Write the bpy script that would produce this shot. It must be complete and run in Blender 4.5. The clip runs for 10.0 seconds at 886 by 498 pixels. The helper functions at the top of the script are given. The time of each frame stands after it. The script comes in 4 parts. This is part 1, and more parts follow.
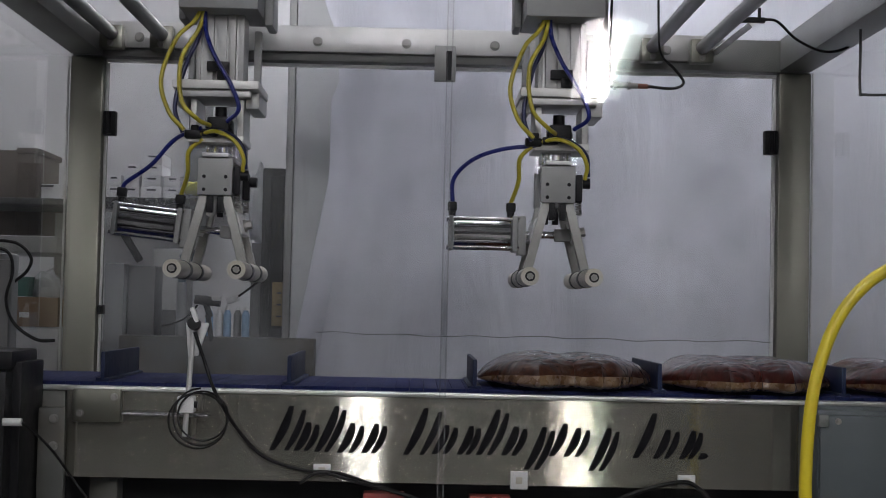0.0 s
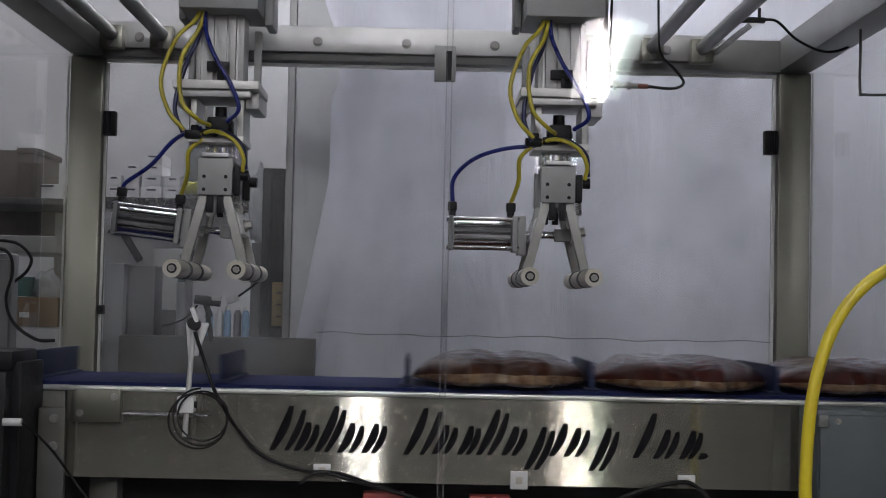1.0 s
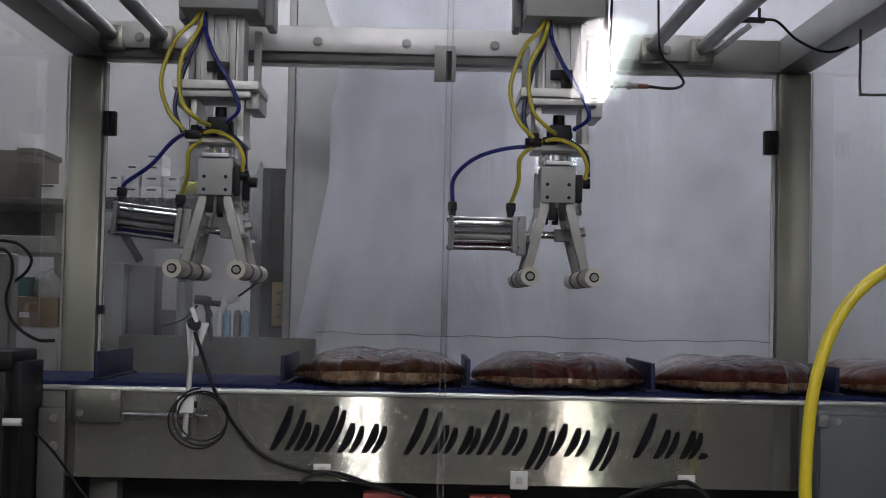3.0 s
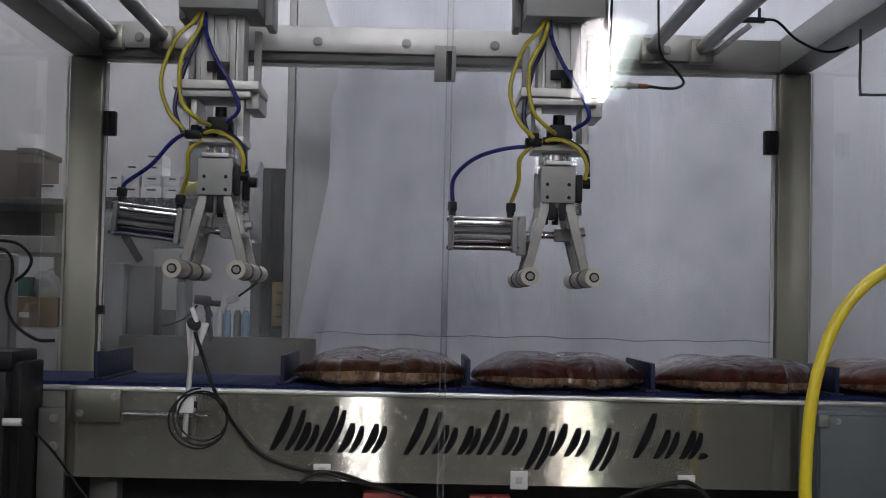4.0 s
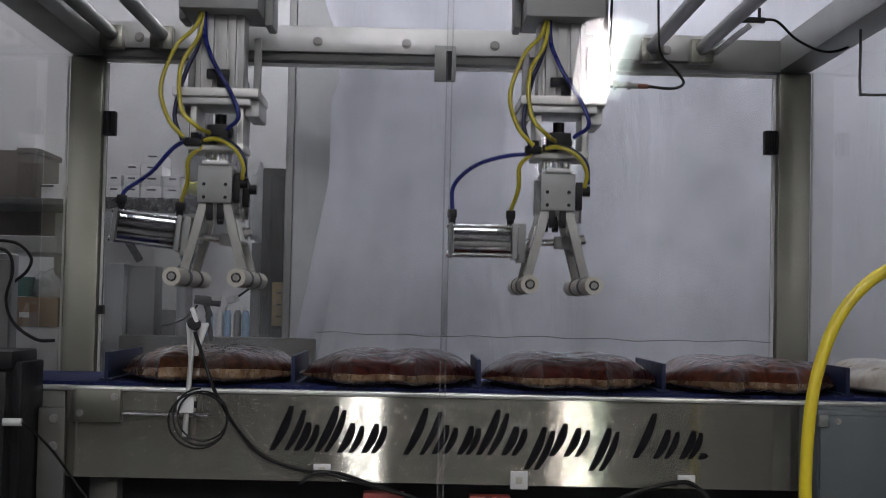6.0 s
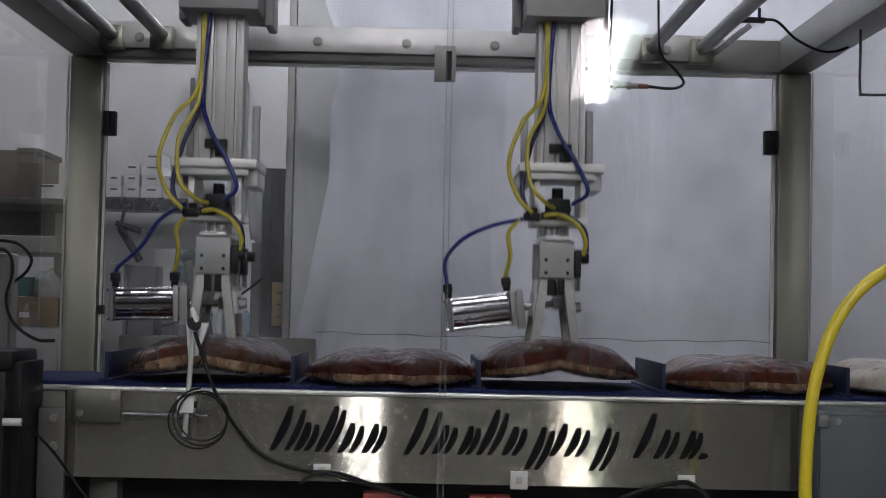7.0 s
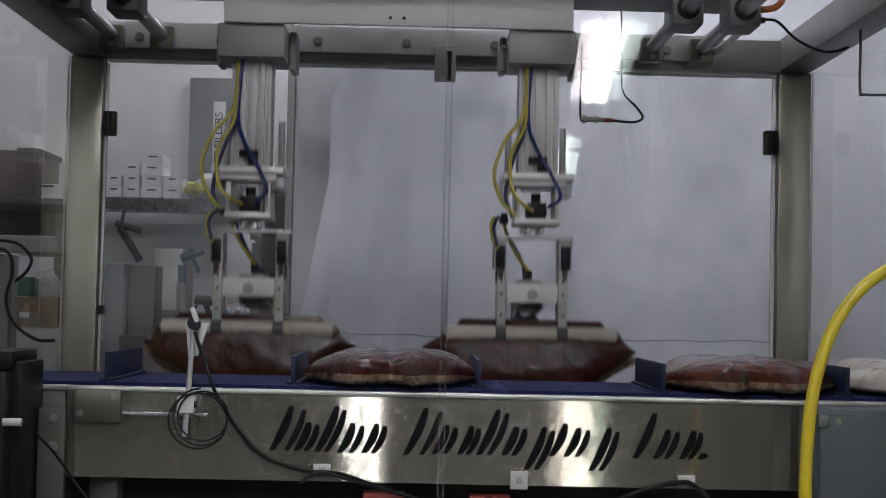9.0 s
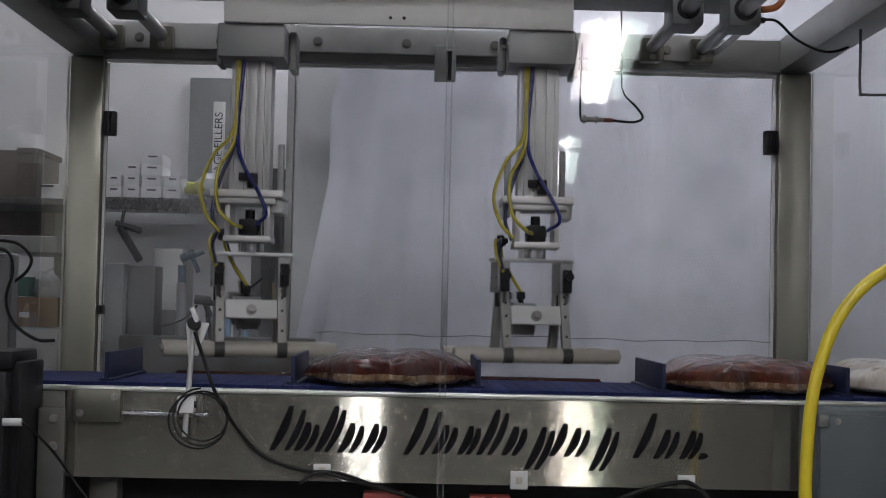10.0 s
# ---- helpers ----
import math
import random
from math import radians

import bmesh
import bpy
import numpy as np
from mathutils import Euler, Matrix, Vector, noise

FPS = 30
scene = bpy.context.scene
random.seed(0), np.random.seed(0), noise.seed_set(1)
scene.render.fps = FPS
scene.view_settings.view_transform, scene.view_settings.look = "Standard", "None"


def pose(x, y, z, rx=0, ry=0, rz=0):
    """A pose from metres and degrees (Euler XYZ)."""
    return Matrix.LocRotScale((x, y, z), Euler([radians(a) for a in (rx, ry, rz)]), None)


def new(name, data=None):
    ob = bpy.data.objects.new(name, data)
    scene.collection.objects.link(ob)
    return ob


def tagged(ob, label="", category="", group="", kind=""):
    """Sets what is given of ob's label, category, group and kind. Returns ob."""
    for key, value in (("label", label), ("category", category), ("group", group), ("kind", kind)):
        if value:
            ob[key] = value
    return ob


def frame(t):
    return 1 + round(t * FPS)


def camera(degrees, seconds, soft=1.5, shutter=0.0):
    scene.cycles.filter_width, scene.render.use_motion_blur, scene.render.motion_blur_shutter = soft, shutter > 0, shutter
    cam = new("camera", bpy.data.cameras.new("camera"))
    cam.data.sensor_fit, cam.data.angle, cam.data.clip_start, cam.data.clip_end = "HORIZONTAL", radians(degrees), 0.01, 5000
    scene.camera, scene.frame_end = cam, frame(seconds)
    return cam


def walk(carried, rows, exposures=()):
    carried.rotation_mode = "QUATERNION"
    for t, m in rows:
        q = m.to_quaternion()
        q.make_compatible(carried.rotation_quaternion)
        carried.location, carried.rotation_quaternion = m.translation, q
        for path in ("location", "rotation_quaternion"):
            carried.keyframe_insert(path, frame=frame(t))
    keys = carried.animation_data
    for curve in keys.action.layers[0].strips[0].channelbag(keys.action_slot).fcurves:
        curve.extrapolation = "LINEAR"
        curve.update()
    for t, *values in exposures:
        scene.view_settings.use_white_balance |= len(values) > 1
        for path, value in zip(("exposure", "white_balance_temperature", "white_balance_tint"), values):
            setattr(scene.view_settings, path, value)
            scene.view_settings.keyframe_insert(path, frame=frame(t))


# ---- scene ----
# camera: stands still on a tripod before the machine's clear front guard
CAM_POSE = pose(0.0, 0.0, 1.10, 92.312, -1.261, -0.988)
cam = camera(34.18, 10.0, soft=0.65, shutter=0.5)
walk(cam, [(0, CAM_POSE), (10.0, CAM_POSE)],
     exposures=[(0, 0.08, 6500, 10), (10.0, 0.08, 6500, 10)])

# ---- world: a closed room, so next to nothing from outside ----
world = bpy.data.worlds.new("world")
scene.world = world
world.use_nodes = True
world.node_tree.nodes["Background"].inputs[0].default_value = (0.6, 0.65, 0.75, 1)
world.node_tree.nodes["Background"].inputs[1].default_value = 0.05


# ---- materials ----
def material(name, colour, rough=0.5, metal=0.0, spots=None, scale=8.0, amount=0.35, stretch=(1, 1, 1),
             bump=0.1, fine=60.0, coat=0.0, aniso=0.0, tangent="Z", rough_spread=0.12, depth=0.002):
    m = bpy.data.materials.new(name)
    m.use_nodes = True
    nt = m.node_tree
    b = nt.nodes["Principled BSDF"]
    co = nt.nodes.new("ShaderNodeTexCoord")
    mp = nt.nodes.new("ShaderNodeMapping")
    mp.inputs["Scale"].default_value = stretch
    nt.links.new(co.outputs["Object"], mp.inputs[0])
    big = nt.nodes.new("ShaderNodeTexNoise")
    big.inputs["Scale"].default_value = scale
    big.inputs["Detail"].default_value = 5
    small = nt.nodes.new("ShaderNodeTexNoise")
    small.inputs["Scale"].default_value = fine
    small.inputs["Detail"].default_value = 4
    nt.links.new(co.outputs["Object"], big.inputs["Vector"])
    nt.links.new(mp.outputs[0], small.inputs["Vector"])
    ramp = nt.nodes.new("ShaderNodeMapRange")
    ramp.inputs["From Min"].default_value, ramp.inputs["From Max"].default_value = 0.35, 0.7
    nt.links.new(big.outputs["Fac"], ramp.inputs["Value"])
    mix = nt.nodes.new("ShaderNodeMix")
    mix.data_type = "RGBA"
    second = spots or tuple(c * (1 - amount) for c in colour)
    mix.inputs["A"].default_value, mix.inputs["B"].default_value = (*colour, 1), (*second, 1)
    nt.links.new(ramp.outputs[0], mix.inputs["Factor"])
    grain = nt.nodes.new("ShaderNodeMix")
    grain.data_type, grain.blend_type = "RGBA", "MULTIPLY"
    grain.inputs["Factor"].default_value = 0.25
    nt.links.new(mix.outputs["Result"], grain.inputs["A"])
    nt.links.new(small.outputs["Fac"], grain.inputs["B"])
    nt.links.new(grain.outputs["Result"], b.inputs["Base Color"])
    rr = nt.nodes.new("ShaderNodeMapRange")
    rr.inputs["To Min"].default_value = max(0.03, rough - rough_spread)
    rr.inputs["To Max"].default_value = min(1, rough + rough_spread)
    nt.links.new(small.outputs["Fac"], rr.inputs["Value"])
    nt.links.new(rr.outputs[0], b.inputs["Roughness"])
    b.inputs["Metallic"].default_value = metal
    b.inputs["Coat Weight"].default_value = coat
    b.inputs["Coat Roughness"].default_value = 0.12
    if bump:
        bp = nt.nodes.new("ShaderNodeBump")
        bp.inputs["Strength"].default_value, bp.inputs["Distance"].default_value = bump, depth
        nt.links.new(small.outputs["Fac"], bp.inputs["Height"])
        nt.links.new(bp.outputs[0], b.inputs["Normal"])
    if aniso:
        tg = nt.nodes.new("ShaderNodeTangent")
        tg.direction_type, tg.axis = "RADIAL", tangent
        b.inputs["Anisotropic"].default_value = aniso
        nt.links.new(tg.outputs[0], b.inputs["Tangent"])
    return m


def brushed(name, colour, rough, aniso, blotch=0.25, dull=0.10):
    """Sheet steel ground along its length: reflections smear across the grain."""
    m = bpy.data.materials.new(name)
    m.use_nodes = True
    nt = m.node_tree
    nt.nodes.clear()
    out = nt.nodes.new("ShaderNodeOutputMaterial")
    gl = nt.nodes.new("ShaderNodeBsdfAnisotropic")
    gl.distribution = "GGX"
    gl.inputs["Anisotropy"].default_value = aniso
    tg = nt.nodes.new("ShaderNodeTangent")
    tg.direction_type, tg.axis = "RADIAL", "Z"
    nt.links.new(tg.outputs[0], gl.inputs["Tangent"])
    co = nt.nodes.new("ShaderNodeTexCoord")
    mp = nt.nodes.new("ShaderNodeMapping")
    mp.inputs["Scale"].default_value = (1.0, 30, 160)
    nt.links.new(co.outputs["Object"], mp.inputs[0])
    grain = nt.nodes.new("ShaderNodeTexNoise")
    grain.inputs["Scale"].default_value, grain.inputs["Detail"].default_value = 5, 3
    nt.links.new(mp.outputs[0], grain.inputs["Vector"])
    patch = nt.nodes.new("ShaderNodeTexNoise")
    patch.inputs["Scale"].default_value, patch.inputs["Detail"].default_value = 7, 6
    nt.links.new(co.outputs["Object"], patch.inputs["Vector"])
    c1 = nt.nodes.new("ShaderNodeValToRGB")
    c1.color_ramp.elements[0].position, c1.color_ramp.elements[1].position = 0.3, 0.7
    c1.color_ramp.elements[0].color = (*[c * (1 - blotch) for c in colour], 1)
    c1.color_ramp.elements[1].color = (*colour, 1)
    nt.links.new(patch.outputs["Fac"], c1.inputs[0])
    mr = nt.nodes.new("ShaderNodeMapRange")
    mr.inputs["To Min"].default_value, mr.inputs["To Max"].default_value = rough - 0.02, rough + 0.02
    nt.links.new(grain.outputs["Fac"], mr.inputs["Value"])
    nt.links.new(mr.outputs[0], gl.inputs["Roughness"])
    nt.links.new(c1.outputs[0], gl.inputs["Color"])
    df = nt.nodes.new("ShaderNodeBsdfDiffuse")
    nt.links.new(c1.outputs[0], df.inputs[0])
    mx = nt.nodes.new("ShaderNodeMixShader")
    mx.inputs[0].default_value = dull
    nt.links.new(gl.outputs[0], mx.inputs[1])
    nt.links.new(df.outputs[0], mx.inputs[2])
    nt.links.new(mx.outputs[0], out.inputs[0])
    return m


def glowing(name, colour, strength):
    m = bpy.data.materials.new(name)
    m.use_nodes = True
    b = m.node_tree.nodes["Principled BSDF"]
    b.inputs["Base Color"].default_value = (*colour, 1)
    b.inputs["Emission Color"].default_value = (*colour, 1)
    b.inputs["Emission Strength"].default_value = strength
    return m


def clear_sheet(name, tint, ior, gloss_rough, haze=0.0):
    """Clear plastic: passes light straight on, mirrors by Fresnel, with a trace of milky haze."""
    m = bpy.data.materials.new(name)
    m.use_nodes = True
    nt = m.node_tree
    nt.nodes.clear()
    out = nt.nodes.new("ShaderNodeOutputMaterial")
    tr = nt.nodes.new("ShaderNodeBsdfTransparent")
    tr.inputs[0].default_value = (*tint, 1)
    gl = nt.nodes.new("ShaderNodeBsdfGlossy")
    gl.inputs["Roughness"].default_value = gloss_rough
    fr = nt.nodes.new("ShaderNodeFresnel")
    fr.inputs[0].default_value = ior
    df = nt.nodes.new("ShaderNodeBsdfDiffuse")
    df.inputs[0].default_value = (0.8, 0.82, 0.85, 1)
    hz = nt.nodes.new("ShaderNodeMixShader")
    noise_t = nt.nodes.new("ShaderNodeTexNoise")
    noise_t.inputs["Scale"].default_value = 4.5
    noise_t.inputs["Detail"].default_value = 6
    co = nt.nodes.new("ShaderNodeTexCoord")
    nt.links.new(co.outputs["Object"], noise_t.inputs["Vector"])
    mr = nt.nodes.new("ShaderNodeMapRange")
    mr.inputs["From Min"].default_value, mr.inputs["From Max"].default_value = 0.35, 0.75
    mr.inputs["To Min"].default_value, mr.inputs["To Max"].default_value = haze * 0.1, haze * 1.9
    nt.links.new(noise_t.outputs["Fac"], mr.inputs["Value"])
    nt.links.new(mr.outputs[0], hz.inputs[0])
    nt.links.new(tr.outputs[0], hz.inputs[1])
    nt.links.new(df.outputs[0], hz.inputs[2])
    mx = nt.nodes.new("ShaderNodeMixShader")
    nt.links.new(fr.outputs[0], mx.inputs[0])
    nt.links.new(hz.outputs[0], mx.inputs[1])
    nt.links.new(gl.outputs[0], mx.inputs[2])
    nt.links.new(mx.outputs[0], out.inputs[0])
    return m


def bare_clear(name, tint):
    m = bpy.data.materials.new(name)
    m.use_nodes = True
    nt = m.node_tree
    nt.nodes.clear()
    out = nt.nodes.new("ShaderNodeOutputMaterial")
    tr = nt.nodes.new("ShaderNodeBsdfTransparent")
    tr.inputs[0].default_value = (*tint, 1)
    nt.links.new(tr.outputs[0], out.inputs[0])
    return m


def film_sheet(name):
    """Milky polythene: half diffuse, half translucent, softly glossy."""
    m = bpy.data.materials.new(name)
    m.use_nodes = True
    nt = m.node_tree
    b = nt.nodes["Principled BSDF"]
    out = nt.nodes["Material Output"]
    b.inputs["Roughness"].default_value = 0.38
    co = nt.nodes.new("ShaderNodeTexCoord")
    mp = nt.nodes.new("ShaderNodeMapping")
    mp.inputs["Scale"].default_value = (2.4, 1, 0.7)
    n1 = nt.nodes.new("ShaderNodeTexNoise")
    n1.inputs["Scale"].default_value, n1.inputs["Detail"].default_value = 3.0, 7
    n1.inputs["Distortion"].default_value = 0.6
    nt.links.new(co.outputs["Object"], mp.inputs[0])
    nt.links.new(mp.outputs[0], n1.inputs["Vector"])
    cr = nt.nodes.new("ShaderNodeValToRGB")
    cr.color_ramp.elements[0].position, cr.color_ramp.elements[1].position = 0.3, 0.75
    cr.color_ramp.elements[0].color = (0.64, 0.645, 0.73, 1)
    cr.color_ramp.elements[1].color = (0.81, 0.815, 0.88, 1)
    nt.links.new(n1.outputs["Fac"], cr.inputs[0])
    nt.links.new(cr.outputs[0], b.inputs["Base Color"])
    bp = nt.nodes.new("ShaderNodeBump")
    bp.inputs["Strength"].default_value, bp.inputs["Distance"].default_value = 0.8, 0.03
    nt.links.new(n1.outputs["Fac"], bp.inputs["Height"])
    nt.links.new(bp.outputs[0], b.inputs["Normal"])
    tl = nt.nodes.new("ShaderNodeBsdfTranslucent")
    tl.inputs[0].default_value = (0.75, 0.77, 0.82, 1)
    tp = nt.nodes.new("ShaderNodeBsdfTransparent")
    tp.inputs[0].default_value = (0.9, 0.9, 0.92, 1)
    mx, mt = nt.nodes.new("ShaderNodeMixShader"), nt.nodes.new("ShaderNodeMixShader")
    mx.inputs[0].default_value, mt.inputs[0].default_value = 0.35, 0.10
    nt.links.new(b.outputs[0], mx.inputs[1])
    nt.links.new(tl.outputs[0], mx.inputs[2])
    nt.links.new(mx.outputs[0], mt.inputs[1])
    nt.links.new(tp.outputs[0], mt.inputs[2])
    nt.links.new(mt.outputs[0], out.inputs[0])
    return m


def sauce_film(name, dark, light, seed_shift):
    """Clear pouch film over a chunky dark red sauce."""
    m = bpy.data.materials.new(name)
    m.use_nodes = True
    nt = m.node_tree
    b = nt.nodes["Principled BSDF"]
    co = nt.nodes.new("ShaderNodeTexCoord")
    mp = nt.nodes.new("ShaderNodeMapping")
    mp.inputs["Location"].default_value = (seed_shift, seed_shift * 0.7, 0)
    nt.links.new(co.outputs["Object"], mp.inputs[0])
    n1 = nt.nodes.new("ShaderNodeTexNoise")
    n1.inputs["Scale"].default_value, n1.inputs["Detail"].default_value = 55, 6
    n1.inputs["Distortion"].default_value = 0.3
    vo = nt.nodes.new("ShaderNodeTexVoronoi")
    vo.inputs["Scale"].default_value = 55
    nt.links.new(mp.outputs[0], n1.inputs["Vector"])
    nt.links.new(mp.outputs[0], vo.inputs["Vector"])
    cr = nt.nodes.new("ShaderNodeValToRGB")
    cr.color_ramp.elements[0].position, cr.color_ramp.elements[1].position = 0.30, 0.75
    cr.color_ramp.elements[0].color, cr.color_ramp.elements[1].color = (*dark, 1), (*light, 1)
    nt.links.new(n1.outputs["Fac"], cr.inputs[0])
    nt.links.new(cr.outputs[0], b.inputs["Base Color"])
    b.inputs["Roughness"].default_value = 0.42
    b.inputs["Specular IOR Level"].default_value = 0.12
    b.inputs["Coat Weight"].default_value = 0.8
    b.inputs["Coat IOR"].default_value = 1.43
    b.inputs["Coat Roughness"].default_value = 0.03
    n2 = nt.nodes.new("ShaderNodeTexNoise")
    n2.inputs["Scale"].default_value, n2.inputs["Detail"].default_value = 32, 2
    n2.inputs["Distortion"].default_value = 1.5
    nt.links.new(mp.outputs[0], n2.inputs["Vector"])
    bp = nt.nodes.new("ShaderNodeBump")
    bp.inputs["Strength"].default_value, bp.inputs["Distance"].default_value = 0.8, 0.0055
    nt.links.new(n2.outputs["Fac"], bp.inputs["Height"])
    nt.links.new(bp.outputs[0], b.inputs["Coat Normal"])
    bq = nt.nodes.new("ShaderNodeBump")
    bq.inputs["Strength"].default_value, bq.inputs["Distance"].default_value = 0.3, 0.004
    nt.links.new(vo.outputs["Distance"], bq.inputs["Height"])
    nt.links.new(bq.outputs[0], b.inputs["Normal"])
    return m


STEEL = brushed("brushed_steel", (0.39, 0.375, 0.32), 0.16, 0.91, 0.12, 0.16)
STEEL_POST = material("post_steel", (0.255, 0.252, 0.21), 0.36, 1.0, scale=3.0, amount=0.25, stretch=(60, 60, 1.5), fine=10, bump=0.0, rough_spread=0.03)
STEEL_BAR = brushed("bar_steel", (0.76, 0.755, 0.74), 0.36, 0.1, 0.45, 0.25)
CABINET = material("satin_cabinet_steel", (0.62, 0.63, 0.63), 0.38, 0.4, scale=2.5, amount=0.3, stretch=(14, 14, 1), fine=12, bump=0.0, rough_spread=0.03)
STEEL_DARK = material("dull_dark_steel", (0.13, 0.135, 0.128), 0.5, 0.4, spots=(0.09, 0.075, 0.055), scale=11, bump=0.06)
STEEL_DULL = material("dull_steel", (0.36, 0.36, 0.35), 0.48, 1.0, scale=4.0, amount=0.3, bump=0.05)
CHROME = material("polished_chrome", (0.82, 0.82, 0.83), 0.19, 1.0, scale=20, amount=0.1, bump=0.0, rough_spread=0.05)
BOLT = material("zinc_bolt", (0.38, 0.37, 0.35), 0.5, 1.0, scale=40, amount=0.3, bump=0.05)
ALU = material("milled_aluminium", (0.58, 0.58, 0.57), 0.40, 0.6, scale=9, amount=0.18, stretch=(4, 4, 20), fine=30, bump=0.05)
ALU_BRIGHT = material("bright_aluminium", (0.66, 0.655, 0.63), 0.42, 0.4, scale=9, amount=0.1, bump=0.03)
ALU_MATT = material("bead_blasted_aluminium", (0.40, 0.395, 0.37), 0.48, 0.35, scale=14, amount=0.25, bump=0.08, fine=90)
CHROME_BARREL = material("polished_barrel", (0.66, 0.66, 0.68), 0.07, 1.0, scale=20, amount=0.15, bump=0.0, rough_spread=0.02)
ALU_CAST = material("grey_cast_aluminium", (0.34, 0.34, 0.335), 0.5, 0.3, scale=12, amount=0.2, bump=0.12, fine=120)
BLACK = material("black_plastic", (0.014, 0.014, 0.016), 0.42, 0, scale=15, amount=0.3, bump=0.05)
NYLON = material("pale_nylon", (0.50, 0.475, 0.42), 0.45, 0, spots=(0.46, 0.42, 0.34), scale=18, bump=0.05)
BELT = material("blue_belt_plastic", (0.004, 0.008, 0.060), 0.7, 0, spots=(0.007, 0.013, 0.075), scale=14, bump=0.15, fine=150)
FLIGHT = material("blue_flight_plastic", (0.009, 0.014, 0.042), 0.45, 0, spots=(0.016, 0.025, 0.065), scale=14, bump=0.1, fine=90)
YELLOW = material("yellow_hose_plastic", (0.62, 0.50, 0.02), 0.35, 0, scale=10, amount=0.2, bump=0.03)
YELLOW_TUBE = material("yellow_air_tube", (0.55, 0.47, 0.05), 0.30, 0, scale=10, amount=0.2, bump=0.02)
BLUE_TUBE = material("blue_air_tube", (0.012, 0.02, 0.19), 0.30, 0, scale=10, amount=0.2, bump=0.02)
NAVY_TUBE = material("navy_air_tube", (0.01, 0.014, 0.07), 0.32, 0, scale=10, amount=0.2, bump=0.02)
ORANGE = material("orange_cable", (0.42, 0.13, 0.03), 0.45, 0, scale=10, amount=0.2, bump=0.02)
PLUG = material("brown_plug_plastic", (0.17, 0.05, 0.03), 0.5, 0, scale=10, amount=0.2, bump=0.02)
CABLE = material("black_cable", (0.012, 0.012, 0.012), 0.45, 0, scale=20, amount=0.2, bump=0.02)
WHITE_P = material("white_plastic", (0.72, 0.72, 0.70), 0.4, 0, scale=14, amount=0.12, bump=0.03)
WALL = material("white_wall_paint", (0.68, 0.68, 0.69), 0.6, 0, scale=1.5, amount=0.10, bump=0.05, fine=200)
# ceiling white darkened well below the walls, so dimness sits in its colour
CEIL = material("darkened_ceiling_paint", (0.36, 0.365, 0.38), 0.7, 0, scale=1.2, amount=0.10, bump=0.05, fine=200)
FLOOR = material("sealed_concrete", (0.07, 0.07, 0.067), 0.45, 0, scale=1.4, amount=0.35, bump=0.1, fine=60)
GREY_BOX = material("blue_grey_enamel", (0.085, 0.105, 0.115), 0.45, 0, scale=5, amount=0.15, bump=0.05, fine=200)
GREY_MACH = material("grey_enamel", (0.17, 0.175, 0.175), 0.5, 0, scale=4, amount=0.2, bump=0.05)
DARK_MACH = material("dark_enamel", (0.07, 0.072, 0.07), 0.5, 0, scale=4, amount=0.3, bump=0.05)
BROWN_MACH = material("brown_grey_board", (0.15, 0.125, 0.105), 0.65, 0, scale=4, amount=0.3, bump=0.05)
CARD = material("brown_cardboard", (0.27, 0.17, 0.09), 0.8, 0, scale=5, amount=0.2, bump=0.1)
TAN = material("tan_board", (0.40, 0.32, 0.18), 0.7, 0, spots=(0.22, 0.17, 0.09), scale=9, bump=0.1)
WHITE_BOX = material("white_carton", (0.72, 0.72, 0.73), 0.6, 0, scale=6, amount=0.12, bump=0.03)
INK = material("black_lettering_vinyl", (0.006, 0.006, 0.008), 0.35, 0, scale=10, amount=0.2, bump=0.0)
for dull in (INK, CABLE, BLACK, BELT, FLIGHT):
    dull.node_tree.nodes["Principled BSDF"].inputs["Specular IOR Level"].default_value = 0.18
INK_SOFT = material("grey_print", (0.08, 0.08, 0.09), 0.6, 0, bump=0.0)
RED = material("red_plastic", (0.38, 0.05, 0.04), 0.45, 0, scale=10, amount=0.2, bump=0.03)
GREEN = material("green_plastic", (0.02, 0.16, 0.12), 0.45, 0, scale=10, amount=0.2, bump=0.03)
TEAL = material("teal_tool_plastic", (0.025, 0.065, 0.09), 0.5, 0, scale=10, amount=0.2, bump=0.03)
LIME = material("yellow_bag_plastic", (0.62, 0.62, 0.06), 0.4, 0, scale=16, amount=0.3, bump=0.1)
FILM_WHITE = material("crumpled_film", (0.55, 0.57, 0.58), 0.25, 0, scale=20, amount=0.3, bump=0.6, fine=45)
SKY_BLUE = material("pale_blue_plastic", (0.22, 0.36, 0.52), 0.45, 0, scale=12, amount=0.2, bump=0.03)
GUARD = clear_sheet("clear_guard_plastic", (0.985, 0.985, 0.985), 1.43, 0.008, haze=0.0004)
GUARD_BACK = clear_sheet("hazed_guard_plastic", (0.97, 0.97, 0.975), 1.45, 0.02, haze=0.14)
BARE = bare_clear("clear_plastic_core", (0.985, 0.985, 0.985))
FROST = clear_sheet("frosted_pane_edge", (0.95, 0.95, 0.95), 1.45, 0.2, haze=0.07)
SHEET = film_sheet("milky_polythene")
SAUCE = [sauce_film("sauce_pouch_a", (0.014, 0.004, 0.0015), (0.066, 0.019, 0.006), 0.0),
         sauce_film("sauce_pouch_b", (0.015, 0.003, 0.002), (0.070, 0.010, 0.006), 3.1),
         sauce_film("sauce_pouch_c", (0.016, 0.003, 0.0015), (0.066, 0.010, 0.006), 5.7),
         sauce_film("sauce_pouch_d", (0.024, 0.006, 0.002), (0.11, 0.022, 0.008), 8.2)]
